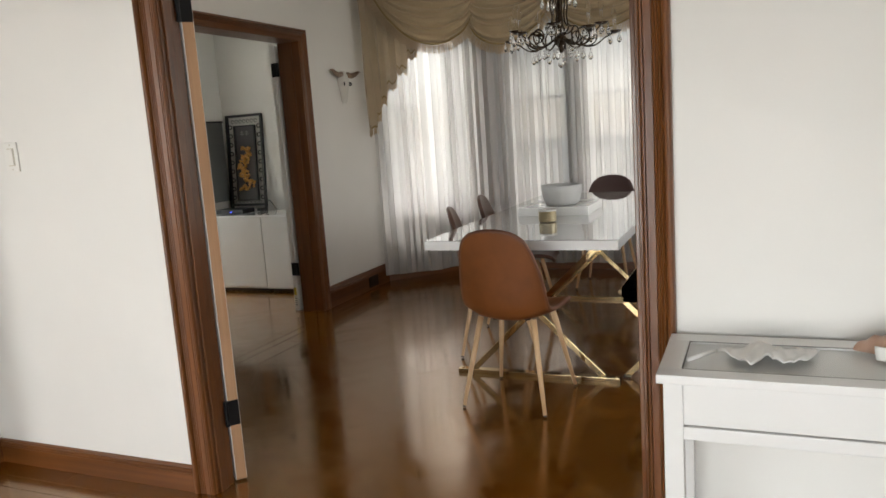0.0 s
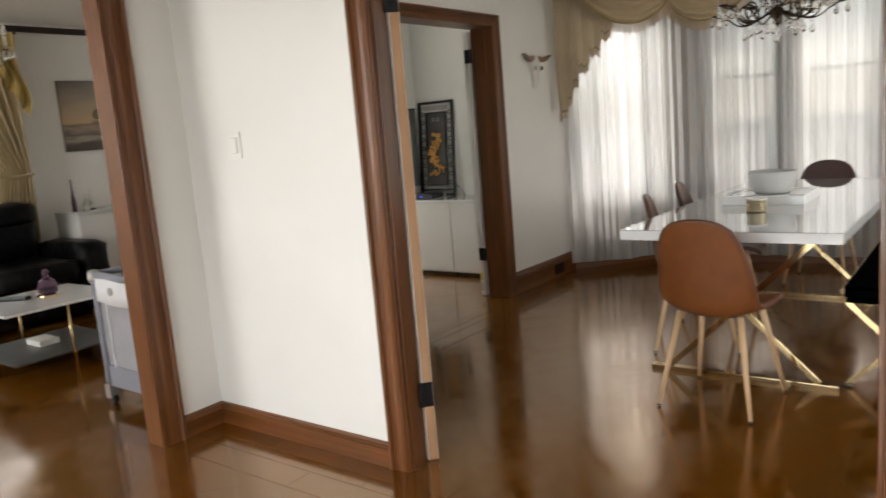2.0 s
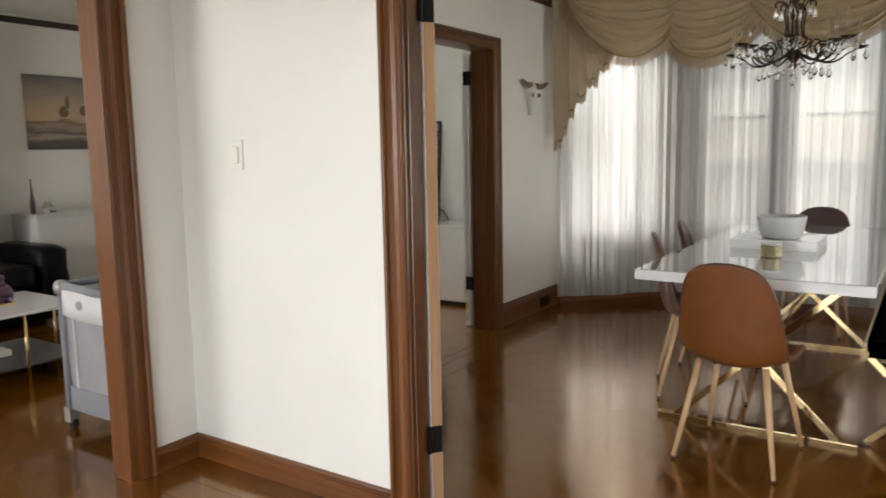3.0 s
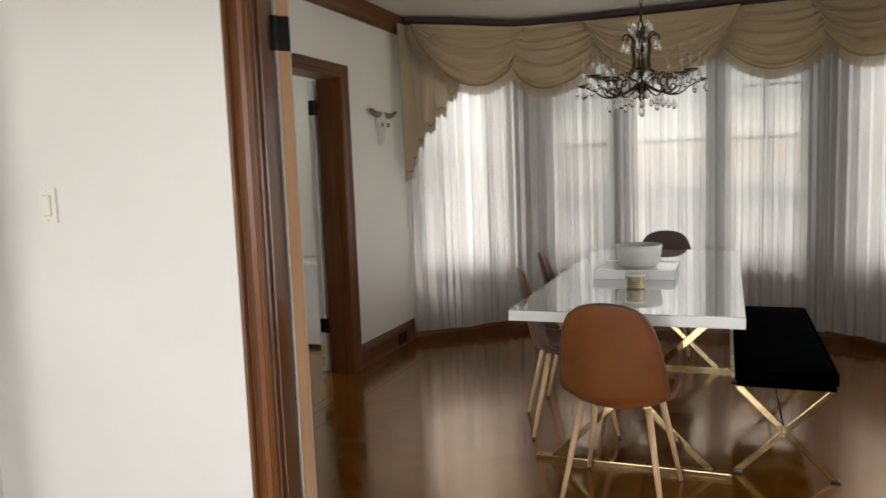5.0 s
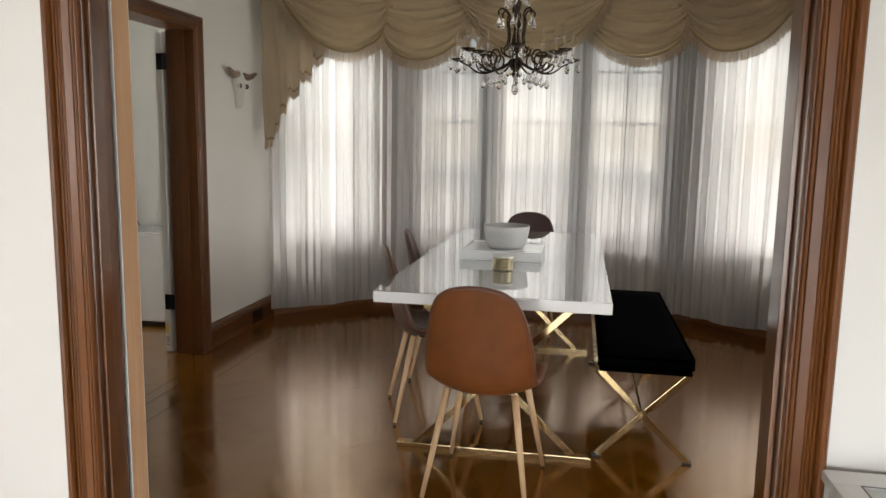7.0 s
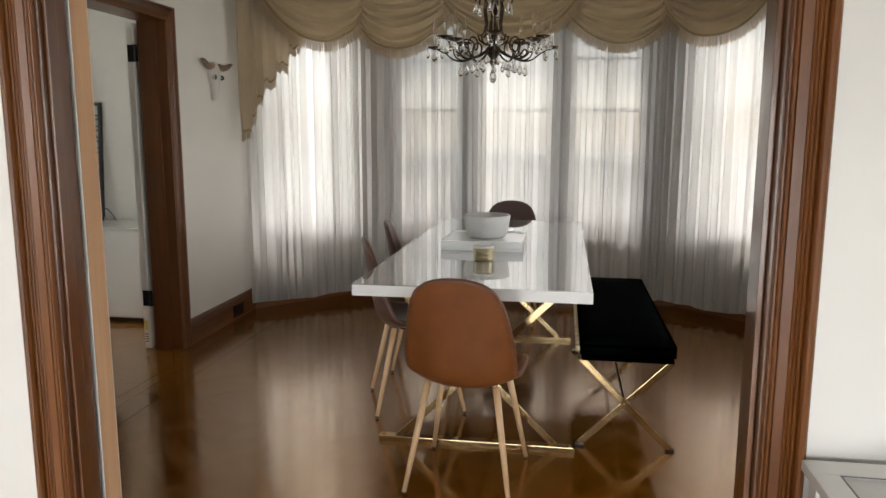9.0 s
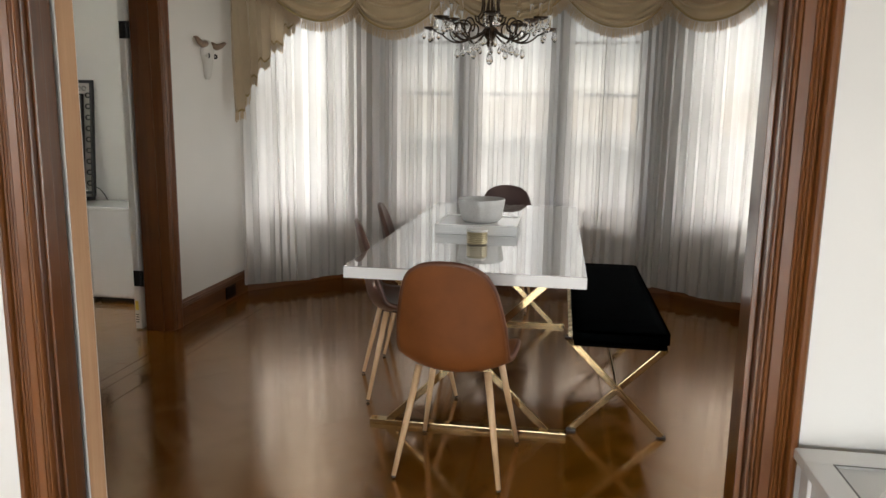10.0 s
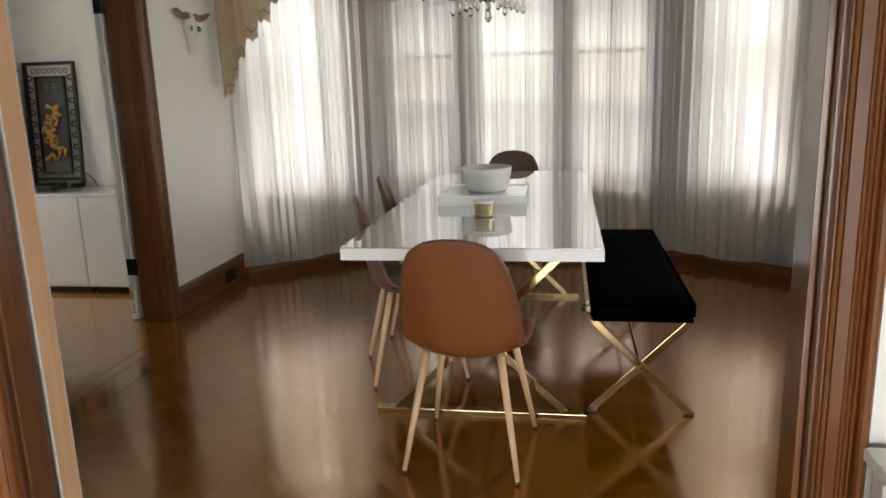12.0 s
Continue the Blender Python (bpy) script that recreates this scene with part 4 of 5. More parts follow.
bm = lathe(bmesh.new(), [(0.0, 0.0), (0.086, 0.0), (0.096, 0.005), (0.107, 0.018), (0.116, 0.048), (0.123, 0.085), (0.128, 0.121), (0.126, 0.124), (0.122, 0.121), (0.117, 0.085), (0.109, 0.050), (0.094, 0.020), (0.0, 0.014)], (-0.972, 4.46, 0.8065), 48)
solid("bowl", bm, CERAMIC, "speckled white ceramic bowl standing on the tray", "bowl", smooth=True)
jar = thing("candle_jar", "ribbed gold glass candle jar on the table", "candle", Matrix.Translation((-0.940, 3.985, 0.7605)) @ Matrix.Diagonal((1.14, 1.14, 0.88, 1)) @ Matrix.Translation((0, 0, -0.7605)))
pr = []
for k in range(6):
    z = 0.7605 + 0.004 + k * 0.0105
    pr += [(0.036, z), (0.0405, z + 0.003), (0.0405, z + 0.0075), (0.036, z + 0.0105)]
part("jar", lathe(bmesh.new(), [(0.0, 0.7605), (0.037, 0.7605)] + [(r * 1.1, z) for r, z in pr] + [(0.040, 0.832), (0.0, 0.832)], (0, 0, 0), 32), ANTIQUE, jar, "ribbed gold jar", smooth=True)
part("lid", lathe(bmesh.new(), [(0.0, 0.832), (0.045, 0.832), (0.0455, 0.841), (0.0435, 0.843), (0.0, 0.843)], (0, 0, 0), 32), GREYWHITE, jar, "flat grey lid")

# ---------------------------------------------------------------- bench
bench = thing("bench", "black velvet bench with crossed brass legs", "bench")
BX0, BX1, BY0, BY1 = -0.475, -0.070, 3.58, 5.10
bm = boxes((BX0, BX1, BY0, BY1, 0.418, 0.485))
bmesh.ops.subdivide_edges(bm, edges=bm.edges[:], cuts=7, use_grid_fill=True)
for v in bm.verts:
    u, w = (v.co.x - BX0) / (BX1 - BX0), (v.co.y - BY0) / (BY1 - BY0)
    if v.co.z > 0.48:
        v.co.z += 0.014 * max(0.0, 16 * u * (1 - u) * w * (1 - w)) ** 0.5 - 0.006
bmesh.ops.bevel(bm, geom=[e for e in bm.edges if e.calc_face_angle(0) > 1.0], offset=0.014, segments=3, affect="EDGES")
part("seat", bm, VELVET, bench, "black velvet cushion", smooth=True)
part("seat_frame", boxes((BX0 + 0.008, BX1 - 0.008, BY0 + 0.008, BY1 - 0.008, 0.404, 0.4175)), VELVET, bench)
n_studs = 21
for k in range(n_studs):
    y = BY0 + 0.02 + (BY1 - BY0 - 0.04) * k / (n_studs - 1)
    part("stud", lathe(bmesh.new(), [(0.0135, 0), (0.013, 0.008), (0.009, 0.015), (0.0, 0.018)], (0, 0, 0), 8), STUD, bench).matrix_basis = Matrix.Translation((BX0 - 0.001, y, 0.452)) @ Matrix.Rotation(-math.pi / 2, 4, "Y")
xm = (BX0 + BX1) / 2
for y in (BY0 + 0.045, BY1 - 0.045):
    fr = part("leg_frame", bar(bmesh.new(), (BX0 + 0.01, y - 0.008, 0.402), (BX1 - 0.005, y - 0.008, 0.008), 0.015, 0.028, (0, 0, 1), 0.002), GOLD, bench)
    part("brace", bar(bmesh.new(), (BX1 - 0.005, y + 0.008, 0.402), (BX0 + 0.01, y + 0.008, 0.008), 0.015, 0.028, (0, 0, 1), 0.002), GOLD, fr)
    part("bolt", tube(bmesh.new(), [(xm + 0.002, y - 0.024, 0.200), (xm + 0.002, y + 0.022, 0.200)], 0.013, 14), GOLD, fr)
    for x in (BX0 + 0.012, BX1 - 0.007):
        part("foot", boxes((x - 0.02, x + 0.02, y - 0.018, y + 0.018, 0.0, 0.010), bevel=0.002), DARK, fr)
part("stretcher", tube(bmesh.new(), [(xm, BY0 + 0.04, 0.200), (xm, BY1 - 0.04, 0.200)], 0.008, 10), GOLD, bench)


# ---------------------------------------------------------------- chandeliers
def drop_profile(r, h):
    return [(0.0, 0.0), (r * 0.55, h * 0.08), (r * 0.95, h * 0.25), (r, h * 0.38), (r * 0.7, h * 0.62), (r * 0.3, h * 0.85), (r * 0.12, h), (0.0, h * 1.02)]


def chandelier(m, metal, arms, radius, label, sleeves, upper=True, bulbs=CRYSTAL):
    """Local z = 0 at the arms' level."""
    c = thing("chandelier", label, "chandelier", m)
    col = [(0.0, -0.085), (0.012, -0.08), (0.022, -0.06), (0.014, -0.045), (0.034, -0.02), (0.046, 0.0), (0.034, 0.018), (0.013, 0.032), (0.012, 0.06), (0.020, 0.075), (0.026, 0.11), (0.020, 0.15),
           (0.010, 0.18), (0.017, 0.20), (0.010, 0.22), (0.012, 0.26), (0.022, 0.29), (0.026, 0.31), (0.014, 0.335), (0.008, 0.36), (0.006, 0.40), (0.0, 0.405)]
    part("column", lathe(bmesh.new(), col, (0, 0, 0), 16), metal, c, "turned metal column", smooth=True)
    drop_h = 0.052
    drop_mesh = mesh_of("pendant", lathe(bmesh.new(), drop_profile(0.0125, drop_h), (0, 0, 0), 8), CRYSTAL)
    bead_mesh = mesh_of("bead", lathe(bmesh.new(), [(0.0, -0.006), (0.0055, -0.002), (0.0055, 0.002), (0.0, 0.006)], (0, 0, 0), 7), CRYSTAL)

    def hang(parent, p, big=1.0):
        o = new("pendant", drop_mesh)
        o.parent = parent
        o.matrix_basis = Matrix.Translation((p[0], p[1], p[2] - 0.012 - drop_h * big)) @ Matrix.Diagonal((big, big, big, 1))
        b = new("bead", bead_mesh)
        b.parent = parent
        b.matrix_basis = Matrix.Translation((p[0], p[1], p[2] - 0.006))

    for k in range(arms):
        a = 2 * math.pi * (k + 0.35) / arms
        ca, sa = math.cos(a), math.sin(a)
        R = radius * (1.0 if k % 2 == 0 else 0.80)
        z1 = 0.02 if k % 2 == 0 else 0.055

        def at(r, z, tw=0.0):
            return (r * ca - tw * sa, r * sa + tw * ca, z)
        pts = []
        for t in np.linspace(0, 1, 15):
            r = 0.03 + (R - 0.03) * t
            z = 0.005 - 0.075 * math.sin(math.pi * min(1, t * 1.25)) * (1 - 0.3 * t) + z1 * t ** 3 + 0.02 * math.sin(2 * math.pi * t)
            pts.append(at(r, z))
        arm = part("arm", tube(bmesh.new(), pts, [0.0062 - 0.0022 * t for t in np.linspace(0, 1, 15)], 7), metal, c, "curved metal arm", smooth=True)
        curl = [at(R * 0.52 + 0.052 * math.cos(q) * (1 - q / 9), 0.012 + 0.050 * math.sin(q) * (1 - q / 9)) for q in np.linspace(-2.4, 4.2, 18)]
        part("scroll", tube(bmesh.new(), curl, 0.0045, 6), metal, arm, smooth=True)
        part("bobeche", lathe(bmesh.new(), [(0.006, z1 - 0.006), (0.034, z1 + 0.004), (0.043, z1 + 0.012), (0.040, z1 + 0.012), (0.010, z1 + 0.004)], at(R, 0), 14), metal, arm, "round drip pan", smooth=True)
        part("candle_sleeve", lathe(bmesh.new(), [(0.0095, z1 + 0.008), (0.0095, z1 + 0.078), (0.006, z1 + 0.080)], at(R, 0), 10), sleeves, arm, smooth=True)
        part("bulb", lathe(bmesh.new(), [(0.006, z1 + 0.080), (0.0155, z1 + 0.096), (0.0170, z1 + 0.110), (0.010, z1 + 0.136), (0.003, z1 + 0.158), (0.0, z1 + 0.162)], at(R, 0), 10), bulbs, arm, "clear flame-shaped bulb", smooth=True)
        for q in range(4):
            an = a + q * math.pi / 2 + 0.5
            x, y, _ = at(R, 0)
            hang(arm, (x + 0.040 * math.cos(an), y + 0.040 * math.sin(an), z1 + 0.006), 0.9 + 0.25 * ((q + k) % 2))
        hang(arm, at(R * 0.55, -0.062), 1.15)
        hang(arm, at(R * 0.33, -0.052), 0.9)
    hang(c, (0, 0, -0.082), 1.5)
    if upper:
        for k in range(6):
            a = 2 * math.pi * (k + 0.2) / 6
            ca, sa = math.cos(a), math.sin(a)
            path = [(0.020, 0.030), (0.052, 0.034), (0.078, 0.052), (0.086, 0.078), (0.068, 0.074), (0.050, 0.095), (0.044, 0.14), (0.050, 0.185), (0.054, 0.22), (0.046, 0.25), (0.062, 0.276), (0.088, 0.282), (0.104, 0.266), (0.100, 0.248)]
            rib = part("upper_scroll", tube(bmesh.new(), [(r * ca, r * sa, z) for r, z in path], 0.0055, 7), metal, c, "slender metal scroll", smooth=True)
            hang(rib, (0.100 * ca, 0.100 * sa, 0.250), 1.1)
            hang(rib, (0.066 * ca, 0.066 * sa, 0.335), 0.7)
            part("petal", lathe(bmesh.new(), [(0.0, 0.0), (0.012, 0.012), (0.014, 0.028), (0.006, 0.045), (0.0, 0.05)], (0.05 * ca, 0.05 * sa, 0.30), 8), CRYSTAL, rib)
    return c


ch = chandelier(face(-0.955, 4.52, 12) @ Matrix.Translation((0, 0, 1.808)), BRONZE, 10, 0.335, "dark bronze chandelier with clear crystal drops", CLEARBULB, True, CLEARBULB)
links = bmesh.new()
for k in range(12):
    z = 0.40 + k * 0.029
    m = Matrix.Translation((0, 0, z)) @ Matrix.Rotation(math.pi / 2 * (k % 2), 4, "Z")
    tube(links, [m @ Vector((0.008 * math.cos(q), 0, 0.018 * math.sin(q))) for q in np.linspace(0, 2 * math.pi, 11)], 0.0022, 5)
part("chain", links, BRONZE, ch, "dark metal chain")
part("ceiling_rose", lathe(bmesh.new(), [(0.0, 0.732), (0.03, 0.739), (0.055, 0.759), (0.06, 0.771), (0.0, 0.771)], (0, 0, 0), 20), BRONZE, ch, smooth=True)

lc = chandelier(face(-4.95, 1.72, 5) @ Matrix.Translation((0, 0, 1.985)), GOLD, 16, 0.43, "gilt chandelier with crystal drops and candle sleeves", IVORY, True, BULB)
part("rod", tube(bmesh.new(), [(0, 0, 0.40), (0, 0, H - 1.985)], 0.008, 8), GOLD, lc)

# ---------------------------------------------------------------- cattle skull ornament
bm = bmesh.new()
rings = []
for z, w, d in ((1.585, 0.022, 0.02), (1.605, 0.034, 0.03), (1.65, 0.038, 0.04), (1.69, 0.046, 0.045), (1.73, 0.066, 0.05), (1.76, 0.074, 0.05), (1.795, 0.066, 0.045), (1.825, 0.052, 0.035), (1.842, 0.03, 0.02)):
    rings.append([(WEST + 0.004 + d * max(0.0, math.sin(q)), 5.265 + w * math.cos(q), z) for q in np.linspace(0, math.pi, 13)])
grid_faces(bm, rings)
bm.faces.new([bm.verts.new(p) for p in rings[-1]])
for side in (-1, 1):
    bmesh.ops.create_uvsphere(bm, u_segments=10, v_segments=8, radius=0.014, matrix=Matrix.Translation((WEST + 0.040, 5.265 + side * 0.050, 1.738)))
skull = thing("animal_skull_ornament", "white cattle skull ornament with brown horns on the wall", "wall ornament")
part("skull", bm, BONE, skull, smooth=True)
for side in (-1, 1):
    part("eye_socket", lathe(bmesh.new(), [(0.0, 0.0), (0.015, 0.0), (0.017, 0.006), (0.012, 0.010), (0.0, 0.004)], (0, 0, 0), 14), DARK, skull, "dark eye socket").matrix_basis = \
        Matrix.Translation((WEST + 0.046, 5.265 + side * 0.048, 1.738)) @ Matrix.Rotation(radians(90), 4, "Y") @ Matrix.Rotation(radians(side * 38), 4, "X")
    hp = [(WEST + 0.03, 5.265 + side * 0.045, 1.815), (WEST + 0.035, 5.265 + side * 0.10, 1.805), (WEST + 0.04, 5.265 + side * 0.155, 1.818), (WEST + 0.045, 5.265 + side * 0.20, 1.838), (WEST + 0.045, 5.265 + side * 0.235, 1.842)]
    part("horn", tube(bmesh.new(), hp, [0.020, 0.022, 0.019, 0.012, 0.003], 10), HORN, skull, "brown curved horn", smooth=True)

# ---------------------------------------------------------------- console display table in the hall
CT = 0.715
con = thing("console_table", "cream white console table with glass display top", "console table")
X0, X1, Y0, Y1 = -0.068, 1.12, 1.640, 1.990
gx0, gx1, gy0, gy1 = X0 + 0.052, X1 - 0.052, Y0 + 0.055, Y1 - 0.065
for r in ((X0, X1, Y0, gy0, CT - 0.022, CT), (X0, X1, gy1, Y1, CT - 0.022, CT), (X0, gx0, gy0, gy1, CT - 0.022, CT), (gx1, X1, gy0, gy1, CT - 0.022, CT)):
    part("top_frame", boxes(r, bevel=0.003), SATINTOP, con)
part("glass_top", boxes((gx0, gx1, gy0, gy1, CT - 0.007, CT - 0.002)), DISPLAYGLASS, con, "clear glass panel").visible_shadow = False
part("display_tray", boxes((gx0 - 0.01, gx1 + 0.01, gy0 - 0.01, gy1 + 0.01, CT - 0.0145, CT - 0.0078)), SATINTOP, con, "pale grey lining under the glass")
part("apron", boxes((X0 + 0.045, X1 - 0.045, Y0 + 0.022, Y0 + 0.040, CT - 0.125, CT - 0.022), bevel=0.002), SATINWHITE, con)
part("drawer_rail", boxes((X0 + 0.045, X1 - 0.045, Y0 + 0.016, Y0 + 0.046, CT - 0.160, CT - 0.128), bevel=0.003), SATINWHITE, con)
part("side_apron", boxes((X0 + 0.022, X0 + 0.040, Y0 + 0.046, Y1 - 0.05, CT - 0.160, CT - 0.022), bevel=0.002), SATINWHITE, con)
part("back_apron", boxes((X0 + 0.05, X1 - 0.05, Y1 - 0.035, Y1 - 0.017, CT - 0.160, CT - 0.022), bevel=0.002), SATINWHITE, con)
for x in (X0 + 0.014, X1 - 0.060):
    for y in (Y0 + 0.012, Y1 - 0.056):
        part("leg", boxes((x, x + 0.044, y, y + 0.044, 0, CT - 0.022), bevel=0.003), SATINWHITE, con)
part("lower_shelf", boxes((X0 + 0.05, X1 - 0.05, Y0 + 0.03, Y1 - 0.03, 0.14, 0.16), bevel=0.003), SATINWHITE, con)
for r in ((gx0 + 0.0005, gx1 - 0.0005, gy0 + 0.0005, gy0 + 0.0035), (gx0 + 0.0005, gx1 - 0.0005, gy1 - 0.0035, gy1 - 0.0005), (gx0 + 0.0005, gx0 + 0.0035, gy0 + 0.004, gy1 - 0.004), (gx1 - 0.0035, gx1 - 0.0005, gy0 + 0.004, gy1 - 0.004)):
    part("gasket", boxes((*r, CT - 0.0018, CT - 0.0008)), GASKET, con, "thin grey joint round the glass")
zi = CT - 0.0015
rng = random.Random(5)
rows = []
for u in np.linspace(0, 1, 41):
    x = 0.064 + 0.214 * u
    front = float(np.interp(u, [0, 0.14, 0.32, 0.49, 0.65, 0.86, 1.0], [1.832, 1.775, 1.712, 1.778, 1.738, 1.768, 1.862]))
    back = 1.842 + 0.030 * u + 0.062 * math.exp(-((u - 0.42) / 0.13) ** 2)
    lift = 0.003 + 0.007 * math.sin(math.pi * u)
    row = []
    for v in np.linspace(0, 1, 15):
        ruffle = 0.006 * math.sin(17 * u + 3 * v) * (1 - 0.5 * v) + 0.003 * math.sin(41 * u - 5 * v)
        row.append((x + 0.010 * math.sin(4 * v) * (u - 0.4), front + (back - front) * v, zi + 0.0025 + lift * (0.35 + math.sin(math.pi * min(1.0, 0.25 + v * 0.85))) * 0.8 + abs(ruffle)))
    rows.append(row)
thicken(solid("coral_fragment", grid_faces(bmesh.new(), rows), CORAL, "ruffled white coral piece lying on the glass", "coral", smooth=True), 0.004, -1.0)
solid("white_stick", tube(bmesh.new(), [(-0.006, 1.750, zi + 0.0055), (0.022, 1.793, zi + 0.006), (0.053, 1.835, zi + 0.0055)], [0.0045, 0.0055, 0.0045], 10), CORAL, "thin white coral stick lying on the glass", "coral", smooth=True)
shell = thing("sea_shell", "pink and white sea shell lying on the glass", "shell")
rows = []
for t in np.linspace(0, 1, 26):
    r = 0.004 + 0.030 * math.sin(math.pi * min(1, t * 1.15 + 0.02)) ** 0.8 * (1 - 0.25 * t) + 0.0022 * math.sin(40 * t)
    c = (0.362 + 0.19 * t, 1.905 - 0.085 * t, zi + r * 0.8 + 0.002)
    rows.append([(c[0] + r * 0.4 * math.cos(a), c[1] + r * math.cos(a), c[2] + r * 0.8 * math.sin(a)) for a in np.linspace(0, 2 * math.pi, 21)])
part("shell_body", grid_faces(bmesh.new(), rows), PINK, shell, smooth=True)
rows = []
for t in np.linspace(0, 1, 16):
    w = 0.026 * math.sin(math.pi * (0.08 + 0.86 * t)) ** 0.6
    c = (0.395 + 0.14 * t, 1.862 - 0.075 * t)
    rows.append([(c[0] + 0.3 * w * f, c[1] - 0.030 - w * f * 0.8, zi + 0.006 + 0.030 * (1 - f) ** 1.6) for f in np.linspace(0, 1, 8)])
thicken(part("shell_lip", grid_faces(bmesh.new(), rows), CORAL, shell, "flared white shell lip", smooth=True), 0.003, 0.0)

# ---------------------------------------------------------------- study: credenza and carved panel
for k, (x0, x1) in enumerate(((-3.87, -3.27), (-4.47, -3.872))):
    cab = thing("credenza_cabinet", "pale grey flat-front low cabinet unit", "cabinet", group="low cabinets of the study")
    part("carcass", boxes((x0, x1, 5.268, 5.655, 0.03, 0.678), bevel=0.001), GREYWHITE, cab)
    part("door", boxes((x0 + 0.002, x1 - 0.002, 5.248, 5.266, 0.045, 0.674), bevel=0.0015), GREYWHITE, cab, "flat handleless door")
    part("plinth", boxes((x0 + 0.02, x1 - 0.02, 5.30, 5.64, 0.0, 0.029)), DARK, cab)
solid("worktop", boxes((-4.475, -3.265, 5.244, 5.66, 0.6785, 0.694), bevel=0.002), LACQUER, "continuous white top over the low cabinets", "worktop")
art = thing("carved_panel", "openwork black lacquer panel with gilt carving", "carved panel", Matrix.Translation((-4.25, 5.60, 0.6945)) @ Matrix.Rotation(radians(-4), 4, "X"))
AW, AH = 0.205, 0.90
for r in ((-AW, -AW + 0.022, -0.015, 0.015, 0.03, AH), (AW - 0.022, AW, -0.015, 0.015, 0.03, AH), (-AW + 0.022, AW - 0.022, -0.015, 0.015, AH - 0.022, AH), (-AW + 0.022, AW - 0.022, -0.015, 0.015, 0.05, 0.072)):
    part("frame_bar", boxes(r, bevel=0.003), DARK, art)
for r in ((-0.12, -0.105, -0.012, 0.012, 0.11, AH - 0.10), (0.105, 0.12, -0.012, 0.012, 0.11, AH - 0.10), (-0.12, 0.12, -0.012, 0.012, AH - 0.115, AH - 0.10), (-0.12, 0.12, -0.012, 0.012, 0.10, 0.115)):
    part("inner_bar", boxes(r, bevel=0.002), DARK, art)
part("backing", boxes((-0.105, 0.105, 0.0, 0.006, 0.115, AH - 0.115)), material("dark_slate_panel", (0.085, 0.078, 0.080), 0.5), art)
rng = random.Random(9)
for k in range(18):
    side = k % 2 * 2 - 1
    z = 0.12 + 0.74 * (k // 2) / 9
    p = [(side * (0.165 + 0.024 * math.cos(q)), 0.0, z + 0.022 * math.sin(q) + 0.010 * q / 3) for q in np.linspace(0, 5.2, 10)]
    part("fret_scroll", tube(bmesh.new(), p, 0.005, 5), DARK, art)
for z in (0.085, AH - 0.062):
    for k in range(7):
        x = -0.13 + 0.26 * k / 6
        p = [(x + 0.016 * math.cos(q), 0, z + 0.016 * math.sin(q)) for q in np.linspace(0, 5.5, 9)]
        part("fret_scroll", tube(bmesh.new(), p, 0.0045, 5), material("pewter", (0.35, 0.34, 0.32), 0.4, 0.5) if k == 0 and z < 0.1 else bpy.data.materials["pewter"], art)
GILT = material("gilt_carving", (0.62, 0.33, 0.10), 0.35, 0.7)
bm = bmesh.new()
for k in range(80):
    t = k / 80
    x = 0.035 * math.sin(9 * t) + rng.uniform(-0.06, 0.06) * (1.15 - t * 0.6)
    z = 0.20 + 0.40 * t
    d = Vector((rng.uniform(-1, 1), rng.uniform(-0.4, 0.1), rng.uniform(-1, 1))).normalized() * rng.uniform(0.018, 0.04)
    tube(bm, [Vector((x, -0.010, z)), Vector((x, -0.022, z)) + d * 0.5, Vector((x, -0.016, z)) + d], [0.012, 0.013, 0.003], 6)
part("gilt_carving", bm, GILT, art, "gilded carved branch", smooth=True)
for k in range(2):
    part("characters", boxes((-0.05 + 0.055 * k, -0.008 + 0.055 * k, -0.004, 0.0, 0.715, 0.722), (-0.045 + 0.055 * k, -0.012 + 0.055 * k, -0.004, 0.0, 0.735, 0.741), (-0.032 + 0.055 * k, -0.026 + 0.055 * k, -0.004, 0.0, 0.705, 0.75)), bpy.data.materials["pewter"], art)
for x in (-0.15, 0.15):
    part("stand_foot", boxes((x - 0.02, x + 0.02, -0.06, 0.055, 0.0, 0.028), bevel=0.003), DARK, art)
rt = thing("set_top_box", "flat black set-top box with a blue light", "set-top box", Matrix.Translation((-4.25, 5.42, 0.6945)))
part("case", boxes((-0.17, 0.13, -0.09, 0.09, 0.004, 0.045), bevel=0.006), DARK, rt)
BLUE = material("blue_indicator", (0.02, 0.05, 0.6), 0.4, Emission_Color=(0.05, 0.1, 1.0, 1), Emission_Strength=3.0)
part("indicator", boxes((-0.01, 0.012, -0.0925, -0.0895, 0.018, 0.026)), BLUE, rt, "blue light")
solid("power_cable", tube(bmesh.new(), [(-4.05, 5.60, 0.80), (-4.02, 5.62, 0.785), (-3.98, 5.62, 0.74), (-3.95, 5.61, 0.699)], 0.004, 6), DARK, "black power cable hanging to the cabinet top", "cable", smooth=True)
tv = thing("wall_screen", "thin grey wall screen with black top edge", "screen")
part("screen", boxes((-4.495, -4.475, 5.30, 5.62, 0.80, 1.53)), material("grey_screen", (0.16, 0.165, 0.165), 0.4), tv)
part("bezel", boxes((-4.497, -4.470, 5.28, 5.63, 1.531, 1.545), bevel=0.002), DARK, tv)

# ---------------------------------------------------------------- living room
sofa = thing("sofa", "black leather recliner sofa with padded back cushions", "sofa")


